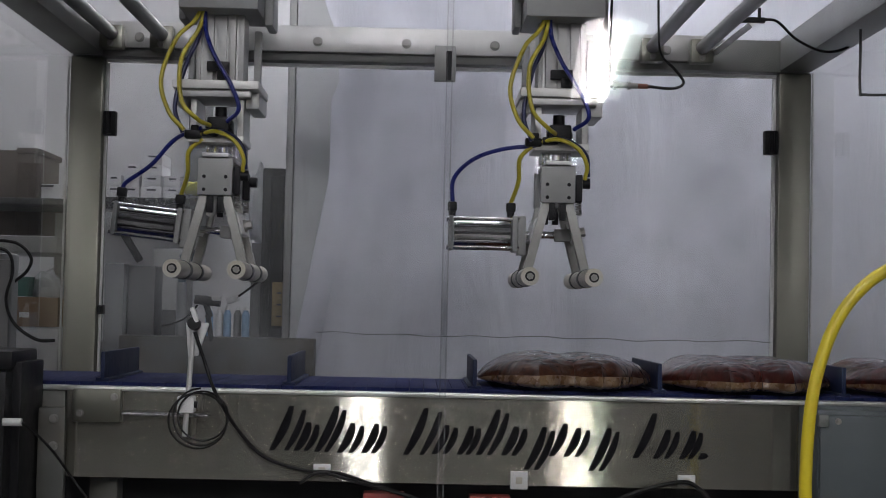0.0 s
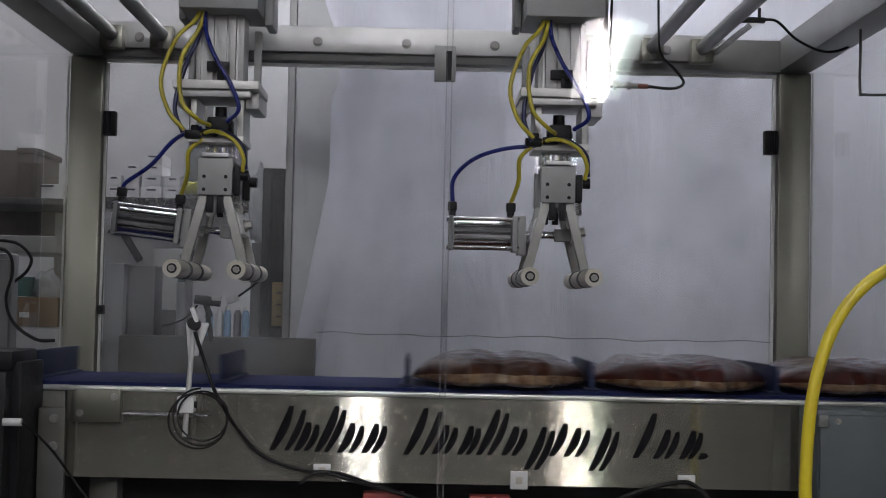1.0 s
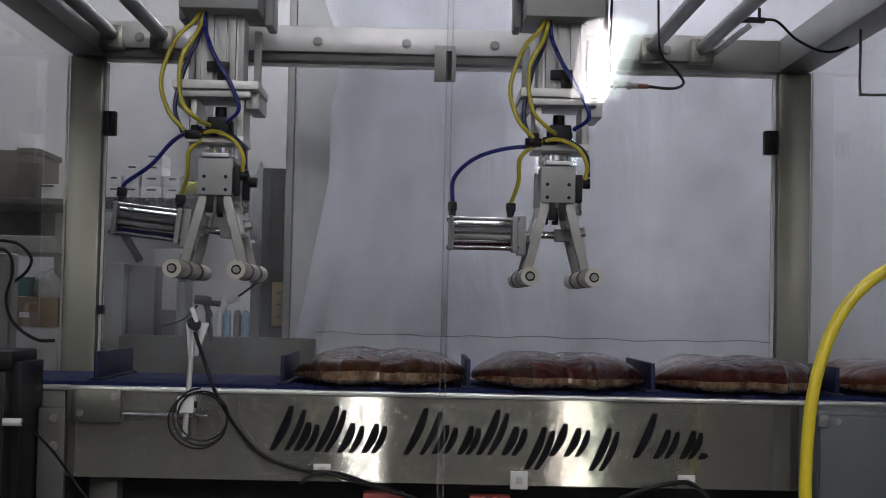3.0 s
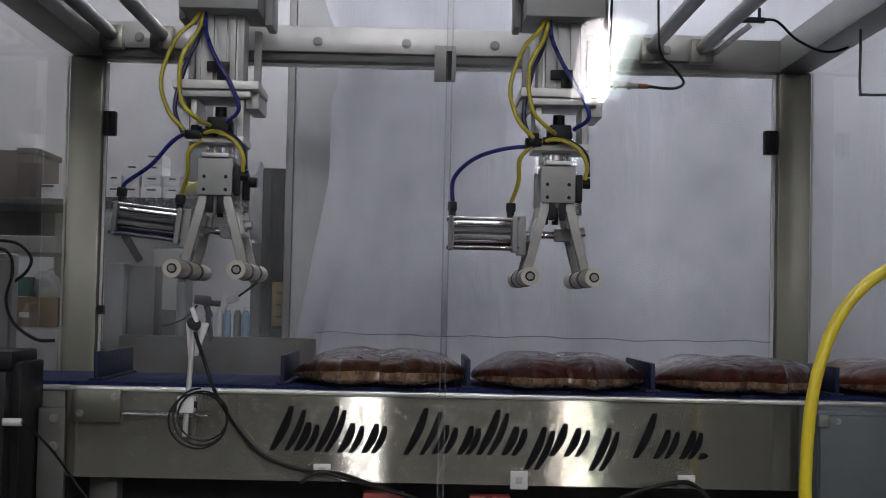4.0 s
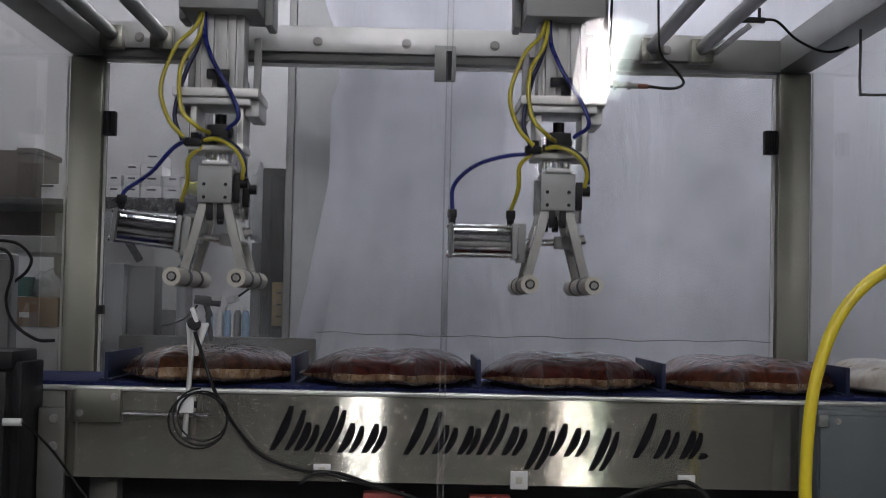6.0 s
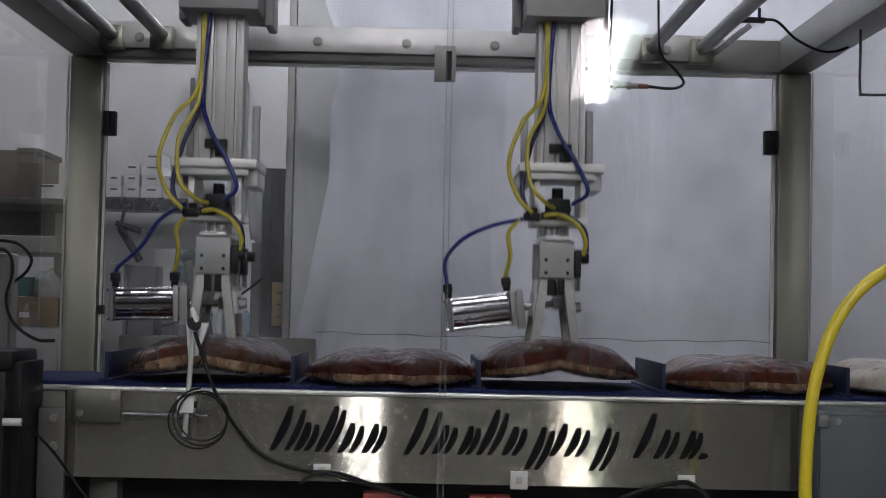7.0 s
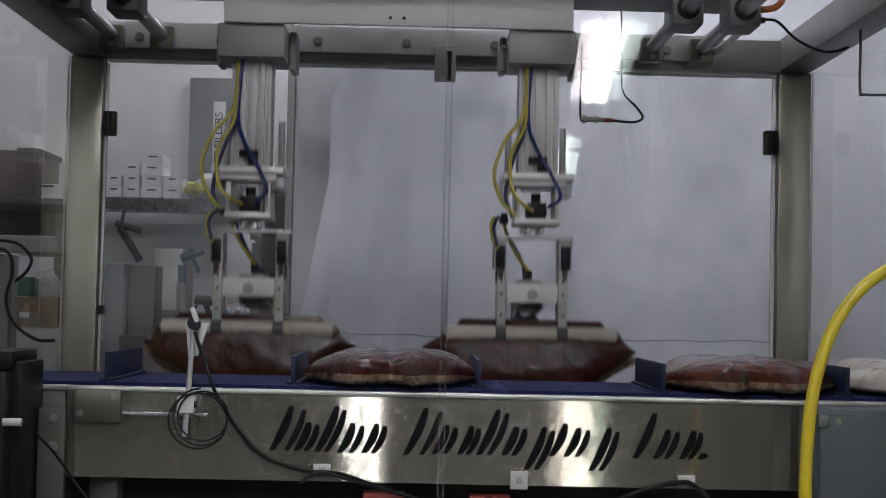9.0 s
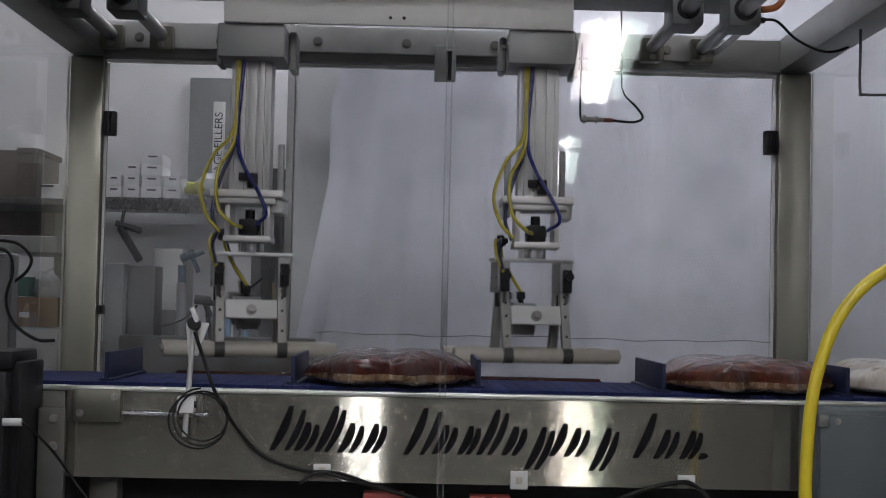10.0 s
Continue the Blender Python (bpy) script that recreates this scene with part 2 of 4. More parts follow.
SEAL = material("pale_pouch_film", (0.24, 0.16, 0.09), 0.28, 0, spots=(0.10, 0.045, 0.02), scale=26, bump=0.5, fine=60, coat=0.7)
PALE_POUCH = material("pale_pouch", (0.55, 0.50, 0.44), 0.3, 0, spots=(0.4, 0.33, 0.26), scale=20, bump=0.4, coat=0.7)
COOL_TUBE = glowing("cool_fluorescent", (0.95, 0.945, 1.0), 86.0)
# tube glow for the unseen fill light behind the sheet
BACK_FILL_TUBE = glowing("added_back_fluorescent", (0.935, 0.94, 1.0), 27.0)
# tube glow for the unseen fill light over the machine
MID_FILL_TUBE = glowing("added_mid_fluorescent", (0.94, 0.94, 1.0), 27.0)
# tube glow for the unseen fill light at the rear left
WEST_FILL_TUBE = glowing("added_west_fluorescent", (0.945, 0.945, 1.0), 9.0)
WARM_TUBE = glowing("warm_fluorescent", (1.0, 0.955, 0.94), 76.0)
LENS = glowing("lit_acrylic_lens", (0.84, 1.0, 0.95), 12.0)
LENS_WARM = glowing("bright_acrylic_lens", (1.0, 0.95, 0.97), 21.0)
# near black puts the hall's gloom into colour and keeps guard reflections dim
HALL = material("hall_gloom_stand_in", (0.036, 0.036, 0.039), 0.7, 0, scale=1.5, amount=0.3, bump=0.05)
REFLECTOR = material("white_enamel_reflector", (0.85, 0.86, 0.85), 0.45, 0.0, amount=0.05, bump=0.0)


# ---- building helpers ----
BEVELLED = set()


def bx(bm, x0, x1, y0, y1, z0, z1, bevel=0.0, m=None):
    made = bmesh.ops.create_cube(bm, size=1.0)["verts"]
    mid = Vector(((x0 + x1) / 2, (y0 + y1) / 2, (z0 + z1) / 2))
    for v in made:
        v.co = Vector((v.co.x * abs(x1 - x0), v.co.y * abs(y1 - y0), v.co.z * abs(z1 - z0))) + mid
        if m is not None:
            v.co = m @ v.co
    if bevel:
        BEVELLED.add(id(bm))
        edges = list({e for v in made for e in v.link_edges})
        bmesh.ops.bevel(bm, geom=edges, offset=bevel, segments=2, affect="EDGES", profile=0.6)
    return bm


def cy(bm, p, q, r, n=20, r2=None):
    p, q = Vector(p), Vector(q)
    d = q - p
    m = Matrix.Translation((p + q) / 2) @ d.to_track_quat("Z", "Y").to_matrix().to_4x4()
    bmesh.ops.create_cone(bm, cap_ends=True, segments=n, radius1=r, radius2=r if r2 is None else r2, depth=d.length, matrix=m)
    return bm


def smooth_path(pts, steps=8):
    pts = [Vector(p) for p in pts]
    ext = [pts[0] * 2 - pts[1]] + pts + [pts[-1] * 2 - pts[-2]]
    out = []
    for i in range(1, len(ext) - 2):
        a, b, c, d = ext[i - 1:i + 3]
        for s in range(steps):
            t = s / steps
            out.append(0.5 * ((2 * b) + (c - a) * t + (2 * a - 5 * b + 4 * c - d) * t * t + (3 * b - a - 3 * c + d) * t ** 3))
    out.append(pts[-1])
    return out


def tube(bm, pts, r, n=8, steps=8):
    path = smooth_path(pts, steps)
    rings, side = [], None
    for i, p in enumerate(path):
        d = (path[min(i + 1, len(path) - 1)] - path[max(i - 1, 0)]).normalized()
        if side is None:
            side = d.orthogonal().normalized()
        side = (side - d * side.dot(d)).normalized()
        up = d.cross(side)
        rings.append([bm.verts.new(p + (side * math.cos(a) + up * math.sin(a)) * r) for a in [2 * math.pi * k / n for k in range(n)]])
    for a, b in zip(rings, rings[1:]):
        for k in range(n):
            bm.faces.new((a[k], a[(k + 1) % n], b[(k + 1) % n], b[k]))
    bm.faces.new(rings[0][::-1])
    bm.faces.new(rings[-1])
    return bm


def part(name, bm, mat, parent=None, label=""):
    me = bpy.data.meshes.new(name)
    bmesh.ops.recalc_face_normals(bm, faces=bm.faces)
    bm.to_mesh(me)
    crisp = id(bm) in BEVELLED
    BEVELLED.discard(id(bm))
    bm.free()
    for mm in (mat if isinstance(mat, (list, tuple)) else [mat]):
        me.materials.append(mm)
    for poly in me.polygons:
        poly.use_smooth = True
    me.set_sharp_from_angle(angle=radians(24 if crisp else 50))
    ob = new(name, me)
    ob.parent = parent
    if label:
        ob["label"] = label
    return ob


def thing(name, label, category, at=(0, 0, 0), group="", kind=""):
    ob = new(name)
    ob.empty_display_size = 0.05
    ob.location = at
    return tagged(ob, label, category, group, kind)


def nb():
    return bmesh.new()


def solid(name, mat, x0, x1, y0, y1, z0, z1, bevel=0.0, parent=None, label=""):
    return part(name, bx(nb(), x0, x1, y0, y1, z0, z1, bevel), mat, parent, label)


def pane(mat, x0, x1, y0, y1, z0, z1, facing, parent):
    """A clear sheet whose glossy skin lies on the side that faces that way."""
    bm = bx(nb(), x0, x1, y0, y1, z0, z1)
    bmesh.ops.recalc_face_normals(bm, faces=bm.faces)
    for f in bm.faces:
        f.material_index = 0 if f.normal.dot(Vector(facing)) > 0.9 else 1
    return part("pane", bm, [mat, BARE], parent)


def bolt(name, p, axis, r, h, parent, mat=None):
    bm = nb()
    a, p = Vector(axis), Vector(p)
    cy(bm, p, p + a * h * 0.3, r * 1.35, 14)
    cy(bm, p + a * h * 0.3, p + a * h, r, 6)
    return part(name, bm, mat or BOLT, parent)


# ---- room ----
RX0, RX1, RY0, RY1, RZ = -4.0, 4.0, -7.0, 5.30, 3.10
tagged(solid("floor", FLOOR, RX0, RX1, RY0, RY1, -0.1, 0), "grey sealed concrete workshop floor", "floor", kind="structure")
YH = 1.70
tagged(solid("ceiling", CEIL, RX0, RX1, YH, RY1, RZ, RZ + 0.1), "ceiling over the machine, its white darkened to look dim", "ceiling", kind="structure")
# unseen hall shell added around the camera, its darkness painted on
tagged(solid("ceiling_hall", HALL, RX0, RX1, RY0, YH, RZ + 0.3, RZ + 0.4), "unseen hall ceiling, near black for the unlit space", "ceiling", kind="structure")
tagged(solid("wall_lintel", HALL, RX0, RX1, YH - 0.1, YH, RZ, RZ + 0.3), "unseen near-black step closing the gap between the ceilings", "wall", kind="structure")
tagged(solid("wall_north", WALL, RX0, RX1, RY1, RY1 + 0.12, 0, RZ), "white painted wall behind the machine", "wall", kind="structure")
tagged(solid("wall_south", HALL, RX0, RX1, RY0 - 0.12, RY0, 0, RZ + 0.4), "unseen end wall, near black for the dim hall", "wall", kind="structure")
for name, x0, x1 in (("wall_west", RX0 - 0.12, RX0), ("wall_east", RX1, RX1 + 0.12)):
    tagged(solid(name, WALL, x0, x1, YH, RY1, 0, RZ), "white painted side wall", "wall", kind="structure")
    tagged(solid(name + "_hall", HALL, x0, x1, RY0, YH, 0, RZ + 0.4), "unseen hall side wall, near black for the dim hall", "wall", kind="structure")


def fluorescent(x, y, z, turn, length, tube_mat, hang, wings=True):
    f = thing("ceiling_light", "white two-tube fluorescent strip light, mirrored in the steel or added as fill", "light", (x, y, z), "strip lights in the hall")
    f.rotation_euler = (0, 0, radians(turn))
    bm = nb()
    bx(bm, -0.05, 0.05, -length / 2, length / 2, 0.045, 0.09, 0.004)
    part("reflector", bm, REFLECTOR, f)
    for s in (-1, 1) if wings else ():
        tilt = Matrix.Translation((s * 0.112, 0, 0.014)) @ Matrix.Rotation(radians(s * 22), 4, "Y")
        bm = nb()
        for k in range(7):
            bx(bm, -0.049 + k * 0.014, -0.036 + k * 0.014, -length / 2, length / 2, -0.003, 0.003 + 0.002 * (k % 2), 0, tilt)
        lens = part("diffuser", bm, LENS if s > 0 else LENS_WARM, f, "lit ribbed acrylic diffuser")
        part("rim", bx(nb(), s * 0.0495, s * 0.0535, -length / 2 - 0.01, length / 2 + 0.01, -0.006, 0.008, 0, tilt), BOLT, lens)
    for s in (-1, 1):
        part("tube", cy(nb(), (s * 0.042, -length / 2 + 0.04, 0), (s * 0.042, length / 2 - 0.04, 0), 0.030 if wings else 0.021, 12), tube_mat, f)
        for e in (-1, 1):
            solid("lamp_holder", WHITE_P, s * 0.042 - 0.014, s * 0.042 + 0.014, e * (length / 2 - 0.02) - 0.015, e * (length / 2 - 0.02) + 0.015, -0.02, 0.04, 0.003, f)
    for e in (-1, 1):
        part("hanger", cy(nb(), (0, e * length * 0.35, 0.09), (0, e * length * 0.35, hang), 0.004, 8), STEEL_DULL, f)
    return f


fluorescent(0.997, -3.69, 2.45, 4.65, 2.46, WARM_TUBE, 0.95)
fluorescent(-0.22, -0.55, 2.80, 0, 2.4, COOL_TUBE, 0.60, wings=False)
# two fill lights added at the hall's sides, set where no pane mirrors them
fluorescent(-3.0, -2.6, 2.50, 0, 2.4, COOL_TUBE, 0.90, wings=False)
fluorescent(3.1, -2.6, 2.50, 0, 2.4, COOL_TUBE, 0.90, wings=False)
# added fill over the machine, out of view, brightens sheet and mounting bar
fluorescent(-0.10, 3.05, 3.00, 90, 1.9, MID_FILL_TUBE, 0.10, wings=False)
# added backlight hidden behind the plastic sheet, makes it glow through
fluorescent(0.48, 4.95, 2.60, 90, 1.9, BACK_FILL_TUBE, 0.50, wings=False)
# added weak fill, out of view, lights the wall left of the sheet
fluorescent(-2.1, 4.85, 2.90, 90, 2.4, WEST_FILL_TUBE, 0.20, wings=False)

# ---- machine frame ----
YB = 3.55
machine = thing("guard_frame", "stainless steel guard frame with square posts", "machine frame")
for x0 in (-0.870, 0.886):
    solid("post", STEEL_POST, x0, x0 + 0.08, YB, YB + 0.08, 0, 1.70, 0.004, machine)
for x0 in (-0.870, 0.886):
    solid("post", STEEL_POST, x0, x0 + 0.08, 2.14, 2.22, 0, 1.86, 0.004, machine)
solid("top_beam", STEEL_DULL, -0.868, 0.964, YB + 0.002, YB + 0.082, 1.702, 1.782, 0.004, machine)
mounting = solid("mounting_bar", STEEL_BAR, -0.786, 0.70, YB - 0.016, YB, 1.722, 1.786, 0.002, machine, "bright bolted steel mounting bar")
for px in (-0.70, -0.262, -0.043, 0.175, 0.60):
    bolt("bolt", (px, YB - 0.016, 1.747), (0, -1, 0), 0.009, 0.010, mounting)
for s0, s1 in ((-0.870, -0.790), (0.886, 0.966)):
    solid("side_beam", STEEL_DULL, s0, s1, 2.222, YB - 0.001, 1.7045, 1.7845, 0.004, machine)
latch = solid("latch_bracket", STEEL_DULL, 0.027, 0.079, YB - 0.034, YB - 0.017, 1.654, 1.742, 0.001, machine)
solid("latch_slot", BLACK, 0.055, 0.069, YB - 0.0365, YB - 0.0342, 1.654 + 0.002, 1.728, 0.0, latch)
solid("lower_rail", STEEL_DARK, -0.78, -0.27, 3.78, 3.86, 0.90, 1.009, 0.004, machine)

# guards of clear plastic; the rear one leans a little in its frame
BACK_LEAN, BACK_TURN = -0.95, -0.1
g = thing("guard_panel", "clear plastic front guard in two sliding sheets", "guard panel", kind="structure")
pane(GUARD, -0.87, 0.044, 2.126, 2.132, 0.30, 1.84, (0, -1, 0), g)
pane(GUARD, 0.034, 0.966, 2.133, 2.139, 0.30, 1.84, (0, -1, 0), g)
for ex in (0.0335, 0.0415):
    solid("pane_edge", FROST, ex, ex + 0.0022, 2.122, 2.1255, 0.30, 1.84, 0.0, g)
g = thing("guard_panel", "hazy clear plastic rear guard with pale edges", "guard panel", kind="structure")
lean = pane(GUARD_BACK, -0.788, 0.884, -0.003, 0.003, -0.39, 0.39, (0, -1, 0), g)
lean.location = (0, YB + 0.040, 1.31)
lean.rotation_euler = (radians(BACK_LEAN), 0, radians(BACK_TURN))
solid("pane_edge", WHITE_P, -0.788, 0.884, YB + 0.022, YB + 0.030, 1.690, 1.6985, 0.001, g)
# thin wavy tube added here for the plastic sheet's low seam
part("pane_edge", tube(nb(), [(-0.25 + k * 0.0563, YB + 0.018, 1.030 + 0.0022 * math.sin(2.1 * k) + 0.0016 * math.sin(0.7 * k + 1)) for k in range(21)], 0.0011, 6, 4), GREY_MACH, g)
solid("pane_edge", WHITE_P, -0.788, -0.782, YB + 0.022, YB + 0.030, 0.92, 1.689, 0.001, g)
solid("pane_edge", WHITE_P, 0.876, 0.884, YB + 0.022, YB + 0.030, 0.92, 1.689, 0.001, g)
for s in (-0.862, 0.958):
    g = thing("guard_panel", "clear plastic side guard of the machine", "guard panel", kind="structure")
    pane(GUARD, s - 0.003, s + 0.003, 2.23, YB, 0.30, 1.70, (-1 if s > 0 else 1, 0, 0), g)
    ex = s + (0.0095 if s > 0 else -0.0145)
    solid("pane_edge", WHITE_P, ex, ex + 0.004, YB - 0.004, YB + 0.002, 0.60, 1.70, 0.0, g)


def hinge(x, z, h, w):
    t = thing("hinge", "black plastic guard hinge with two leaves", "hinge", (x, YB - 0.014, z), "guard hinges")
    solid("leaf", BLACK, -w / 2, w / 2, 0, 0.028, -h / 2, h / 2, 0.003, t)
    part("pin", cy(nb(), (0, -0.004, -h / 2 + 0.003), (0, -0.004, h / 2 - 0.003), 0.006, 12), BLACK, t)


hinge(-0.769, 1.534, 0.060, 0.030)
hinge(0.865, 1.525, 0.060, 0.032)
hinge(-0.777, 1.076, 0.022, 0.014)

# rails on which the gantry runs
for x in (-0.762, -0.640, 0.560, 0.682):
    r = thing("linear_rail", "grey steel guide rod on an end support", "guide rail", (x, 0, 1.748), "guide rods of the gantry")
    part("rod", cy(nb(), (0, 2.24, 0), (0, 3.53, 0), 0.0165, 24), STEEL_DULL, r)
    bm = nb()
    bx(bm, -0.028, 0.028, 3.492, 3.532, -0.036, 0.022, 0.004)
    part("end_support", bm, STEEL_POST, r)
    bolt("bolt", (0.0, 3.492, -0.024), (0, -1, 0), 0.006, 0.008, r)

# ---- gantry carriage ----
gantry = thing("gantry_carriage", "aluminium gantry carriage that slides on guide rods", "gantry")
plate_c = solid("front_plate", ALU_BRIGHT, -0.440, 0.328, -0.120, -0.104, 1.716, 1.92, 0.002, gantry)
for px in (-0.075, -0.045):
    part("screw_hole", cy(nb(), (px, -0.1205, 1.733), (px, -0.11, 1.733), 0.004, 10), BLACK, plate_c)
solid("cross_beam", STEEL_DULL, -0.82, 0.74, -0.10, 0.05, 1.795, 1.87, 0.004, gantry)
solid("bearing_plate", STEEL_DULL, -0.82, 0.74, -0.235, -0.10, 1.7945, 1.81, 0.002, gantry)
for x in (-0.762, -0.640, 0.560, 0.682):
    bm = nb()
    bx(bm, -0.034, 0.034, -0.235, -0.125, -0.036, 0.045, 0.006, Matrix.Translation((x, 0, 1.748)))
    bb = part("bearing_block", bm, DARK_MACH if x < 0 else GREY_MACH, gantry)
    part("bearing_seal", cy(nb(), (x, -0.241, 1.748), (x, -0.234, 1.748), 0.025, 20), BLACK, bb)
for x in (-0.382, 0.262):
    bm = nb()
    bx(bm, x - 0.074, x + 0.074, -0.100, 0.075, 1.643, 1.718, 0.005)
    part("slide_block", bm, ALU_CAST, gantry)
    solid("side_bracket", ALU_CAST, x + 0.0745, x + 0.092, 0.0, 0.09, 1.632, 1.72, 0.006, gantry)
    br = solid("side_bracket", ALU_CAST, x - 0.090, x - 0.0745, 0.0, 0.08, 1.640, 1.72, 0.006, gantry)
    bolt("bolt", (x - 0.074, -0.03, 1.69), (-1, 0, 0), 0.006, 0.012, br)
bm = nb()
tube(bm, [(0.368, 0.06, 1.72), (0.366, 0.06, 1.62), (0.366, 0.05, 1.545), (0.376, 0.05, 1.540)], 0.0025, 6)
prox = part("sensor_wire", bm, CABLE, gantry)
bm = nb()
cy(bm, (0.366, 0.05, 1.542), (0.42, 0.05, 1.541), 0.0055, 12)
cy(bm, (0.372, 0.05, 1.542), (0.378, 0.05, 1.542), 0.010, 6)
cy(bm, (0.40, 0.05, 1.5415), (0.406, 0.05, 1.5415), 0.009, 6)
part("proximity_sensor", bm, BOLT, gantry)
bm = nb()
cy(bm, (0.42, 0.05, 1.541), (0.440, 0.05, 1.5408), 0.0052, 12)
part("sensor_plug", bm, PLUG, gantry)
part("sensor_lead", tube(nb(), [(0.440, 0.05, 1.5405), (0.49, 0.05, 1.538), (0.510, 0.05, 1.550), (0.496, 0.06, 1.575), (0.480, 0.06, 1.59)], 0.003, 6), CABLE, gantry)
part("sensor_lead", tube(nb(), [(0.480, 0.06, 1.59), (0.468, 0.06, 1.605), (0.460, 0.05, 1.64), (0.455, 0.04, 1.80)], 0.0022, 6), CABLE, gantry)
part("drag_cable", tube(nb(), [(0.72, -0.02, 1.80), (0.76, -0.06, 1.785), (0.80, -0.05, 1.80), (0.83, 0, 1.86)], 0.008, 8), ORANGE, gantry)


def slide_head(x):
    h = thing("slide_head", "aluminium lifting slide with a rotary drive", "lifting head", (x, 2.75, 1.512), "lifting heads")
    bm = nb()
    for c0, c1, y0 in ((-0.045, -0.036, -0.038), (-0.031, -0.012, -0.042), (-0.008, 0.012, -0.036), (0.016, 0.030, -0.042), (0.035, 0.045, -0.038)):
        bx(bm, c0, c1, y0, 0.035, 0.0, 0.62, 0.0015)
    bx(bm, -0.043, 0.043, -0.030, 0.033, 0.001, 0.619)
    part("profile_column", bm, ALU, h, "grooved aluminium profile")
    solid("guide_bar", ALU_CAST, 0.056, 0.070, 0.03, 0.05, 0.0, 0.115, 0.003, h)
    solid("guide_bar", ALU_CAST, -0.070, -0.056, 0.03, 0.05, 0.0, 0.10, 0.003, h)
    bm = nb()
    bx(bm, -0.080, 0.080, -0.085, 0.085, -0.016, 0.0, 0.002)
    part("top_plate", bm, ALU_BRIGHT, h)
    bm = nb()
    bx(bm, -0.064, 0.064, -0.075, 0.06, -0.030, -0.0165, 0.002)
    bx(bm, 0.052, 0.078, -0.05, 0.083, -0.048, -0.017, 0.003)
    bx(bm, -0.078, -0.060, -0.05, 0.083, -0.044, -0.017, 0.003)
    part("clamp_plate", bm, ALU, h)
    bm = nb()
    bx(bm, -0.050, -0.038, -0.055, 0.05, -0.100, -0.031, 0.002)
    bx(bm, 0.038, 0.050, -0.055, 0.05, -0.100, -0.031, 0.002)
    bx(bm, -0.052, 0.052, -0.062, 0.055, -0.114, -0.1005, 0.002)
    part("drive_cage", bm, ALU_BRIGHT, h)
    bm = nb()
    bx(bm, -0.021, 0.021, -0.040, 0.04, -0.098, -0.062, 0.004)
    cy(bm, (0.0, 0, -0.062), (0.0, 0, -0.040), 0.011)
    cy(bm, (-0.024, -0.02, -0.080), (0.024, -0.02, -0.080), 0.007, 12)
    part("rotary_drive", bm, BLACK, h)
    bm = nb()
    bx(bm, -0.022, 0.020, -0.056, -0.043, 0.022, 0.040, 0.002)
    bx(bm, -0.002, 0.020, -0.058, -0.044, 0.006, 0.024, 0.002)
    part("limit_sensor", bm, BLACK, h)
    # air tubes that hang from the profile to the drive
    part("air_tube", tube(nb(), [(-0.030, -0.048, 0.47), (-0.031, -0.049, 0.30), (-0.034, -0.062, 0.14), (-0.075, -0.085, 0.075), (-0.100, -0.09, 0.00), (-0.085, -0.09, -0.06), (-0.055, -0.09, -0.095)], 0.0042, 8), YELLOW_TUBE, h, "yellow air tube")
    part("air_tube", tube(nb(), [(-0.022, -0.050, 0.47), (-0.026, -0.050, 0.28), (-0.030, -0.066, 0.12), (-0.064, -0.085, 0.04), (-0.060, -0.10, -0.04), (-0.030, -0.095, -0.075), (-0.012, -0.06, -0.082)], 0.0042, 8), YELLOW_TUBE, h, "yellow air tube")
    part("air_tube", tube(nb(), [(-0.012, -0.052, 0.47), (-0.016, -0.052, 0.30), (-0.026, -0.064, 0.13), (-0.010, -0.085, 0.06), (0.030, -0.098, -0.01), (0.046, -0.10, -0.055), (0.022, -0.07, -0.075)], 0.0042, 8), BLUE_TUBE, h, "blue air tube")
    part("air_tube", tube(nb(), [(-0.036, -0.048, 0.47), (-0.030, -0.048, 0.26), (-0.032, -0.056, 0.11), (-0.058, -0.07, 0.03), (-0.074, -0.085, -0.05), (-0.058, -0.085, -0.10)], 0.0042, 8), NAVY_TUBE, h, "navy air tube")
    return h


head_left = slide_head(-0.385)
head_right = slide_head(0.262)


def make_jaw(parent, s):
    j = thing("jaw", "", "", (s * 0.022, 0, -0.104))
    j.parent = parent
    for y in (-0.069, 0.069):
        bm = nb()
        bx(bm, -0.0085, 0.0085, y - 0.0098, y + 0.0098, -0.150, 0.012, 0.002)
        part("arm", bm, ALU_MATT, j)
        part("arm_clip", cy(nb(), (0, y - 0.011, -0.140), (0, y + 0.011, -0.140), 0.0178, 16), DARK_MACH, j)
        for hz in (-0.006, -0.022, -0.052, -0.098):
            part("arm_screw", cy(nb(), (s * 0.0088, y, hz), (s * 0.0065, y, hz), 0.0032, 10), BLACK, j)
    bm = nb()
    bx(bm, s * 0.006 - 0.005, s * 0.006 + 0.005, -0.0575, 0.0575, -0.070, -0.028, 0.001)
    part("cross_plate", bm, WHITE_P if s > 0 else ALU, j, "pale cross plate" if s > 0 else "")
    if s > 0:
        bm = nb()
        cy(bm, (0.011, 0, -0.052), (0.016, 0, -0.052), 0.012, 18)
        cy(bm, (0.016, 0, -0.052), (0.026, 0, -0.052), 0.009, 6)
        part("rod_nut", bm, BOLT, j)
    bm = nb()
    for a, b in ((-0.190, -0.081), (-0.057, 0.057), (0.081, 0.190)):
        cy(bm, (0, a, -0.140), (0, b, -0.140), 0.0165, 24)
    part("roller", bm, NYLON, j, "pale worn nylon roller")
    for e in (-1, 1):
        bm = nb()
        cy(bm, (0, e * 0.190, -0.140), (0, e * 0.196, -0.140), 0.0062, 6)
        part("roller_bolt", bm, BOLT, j)
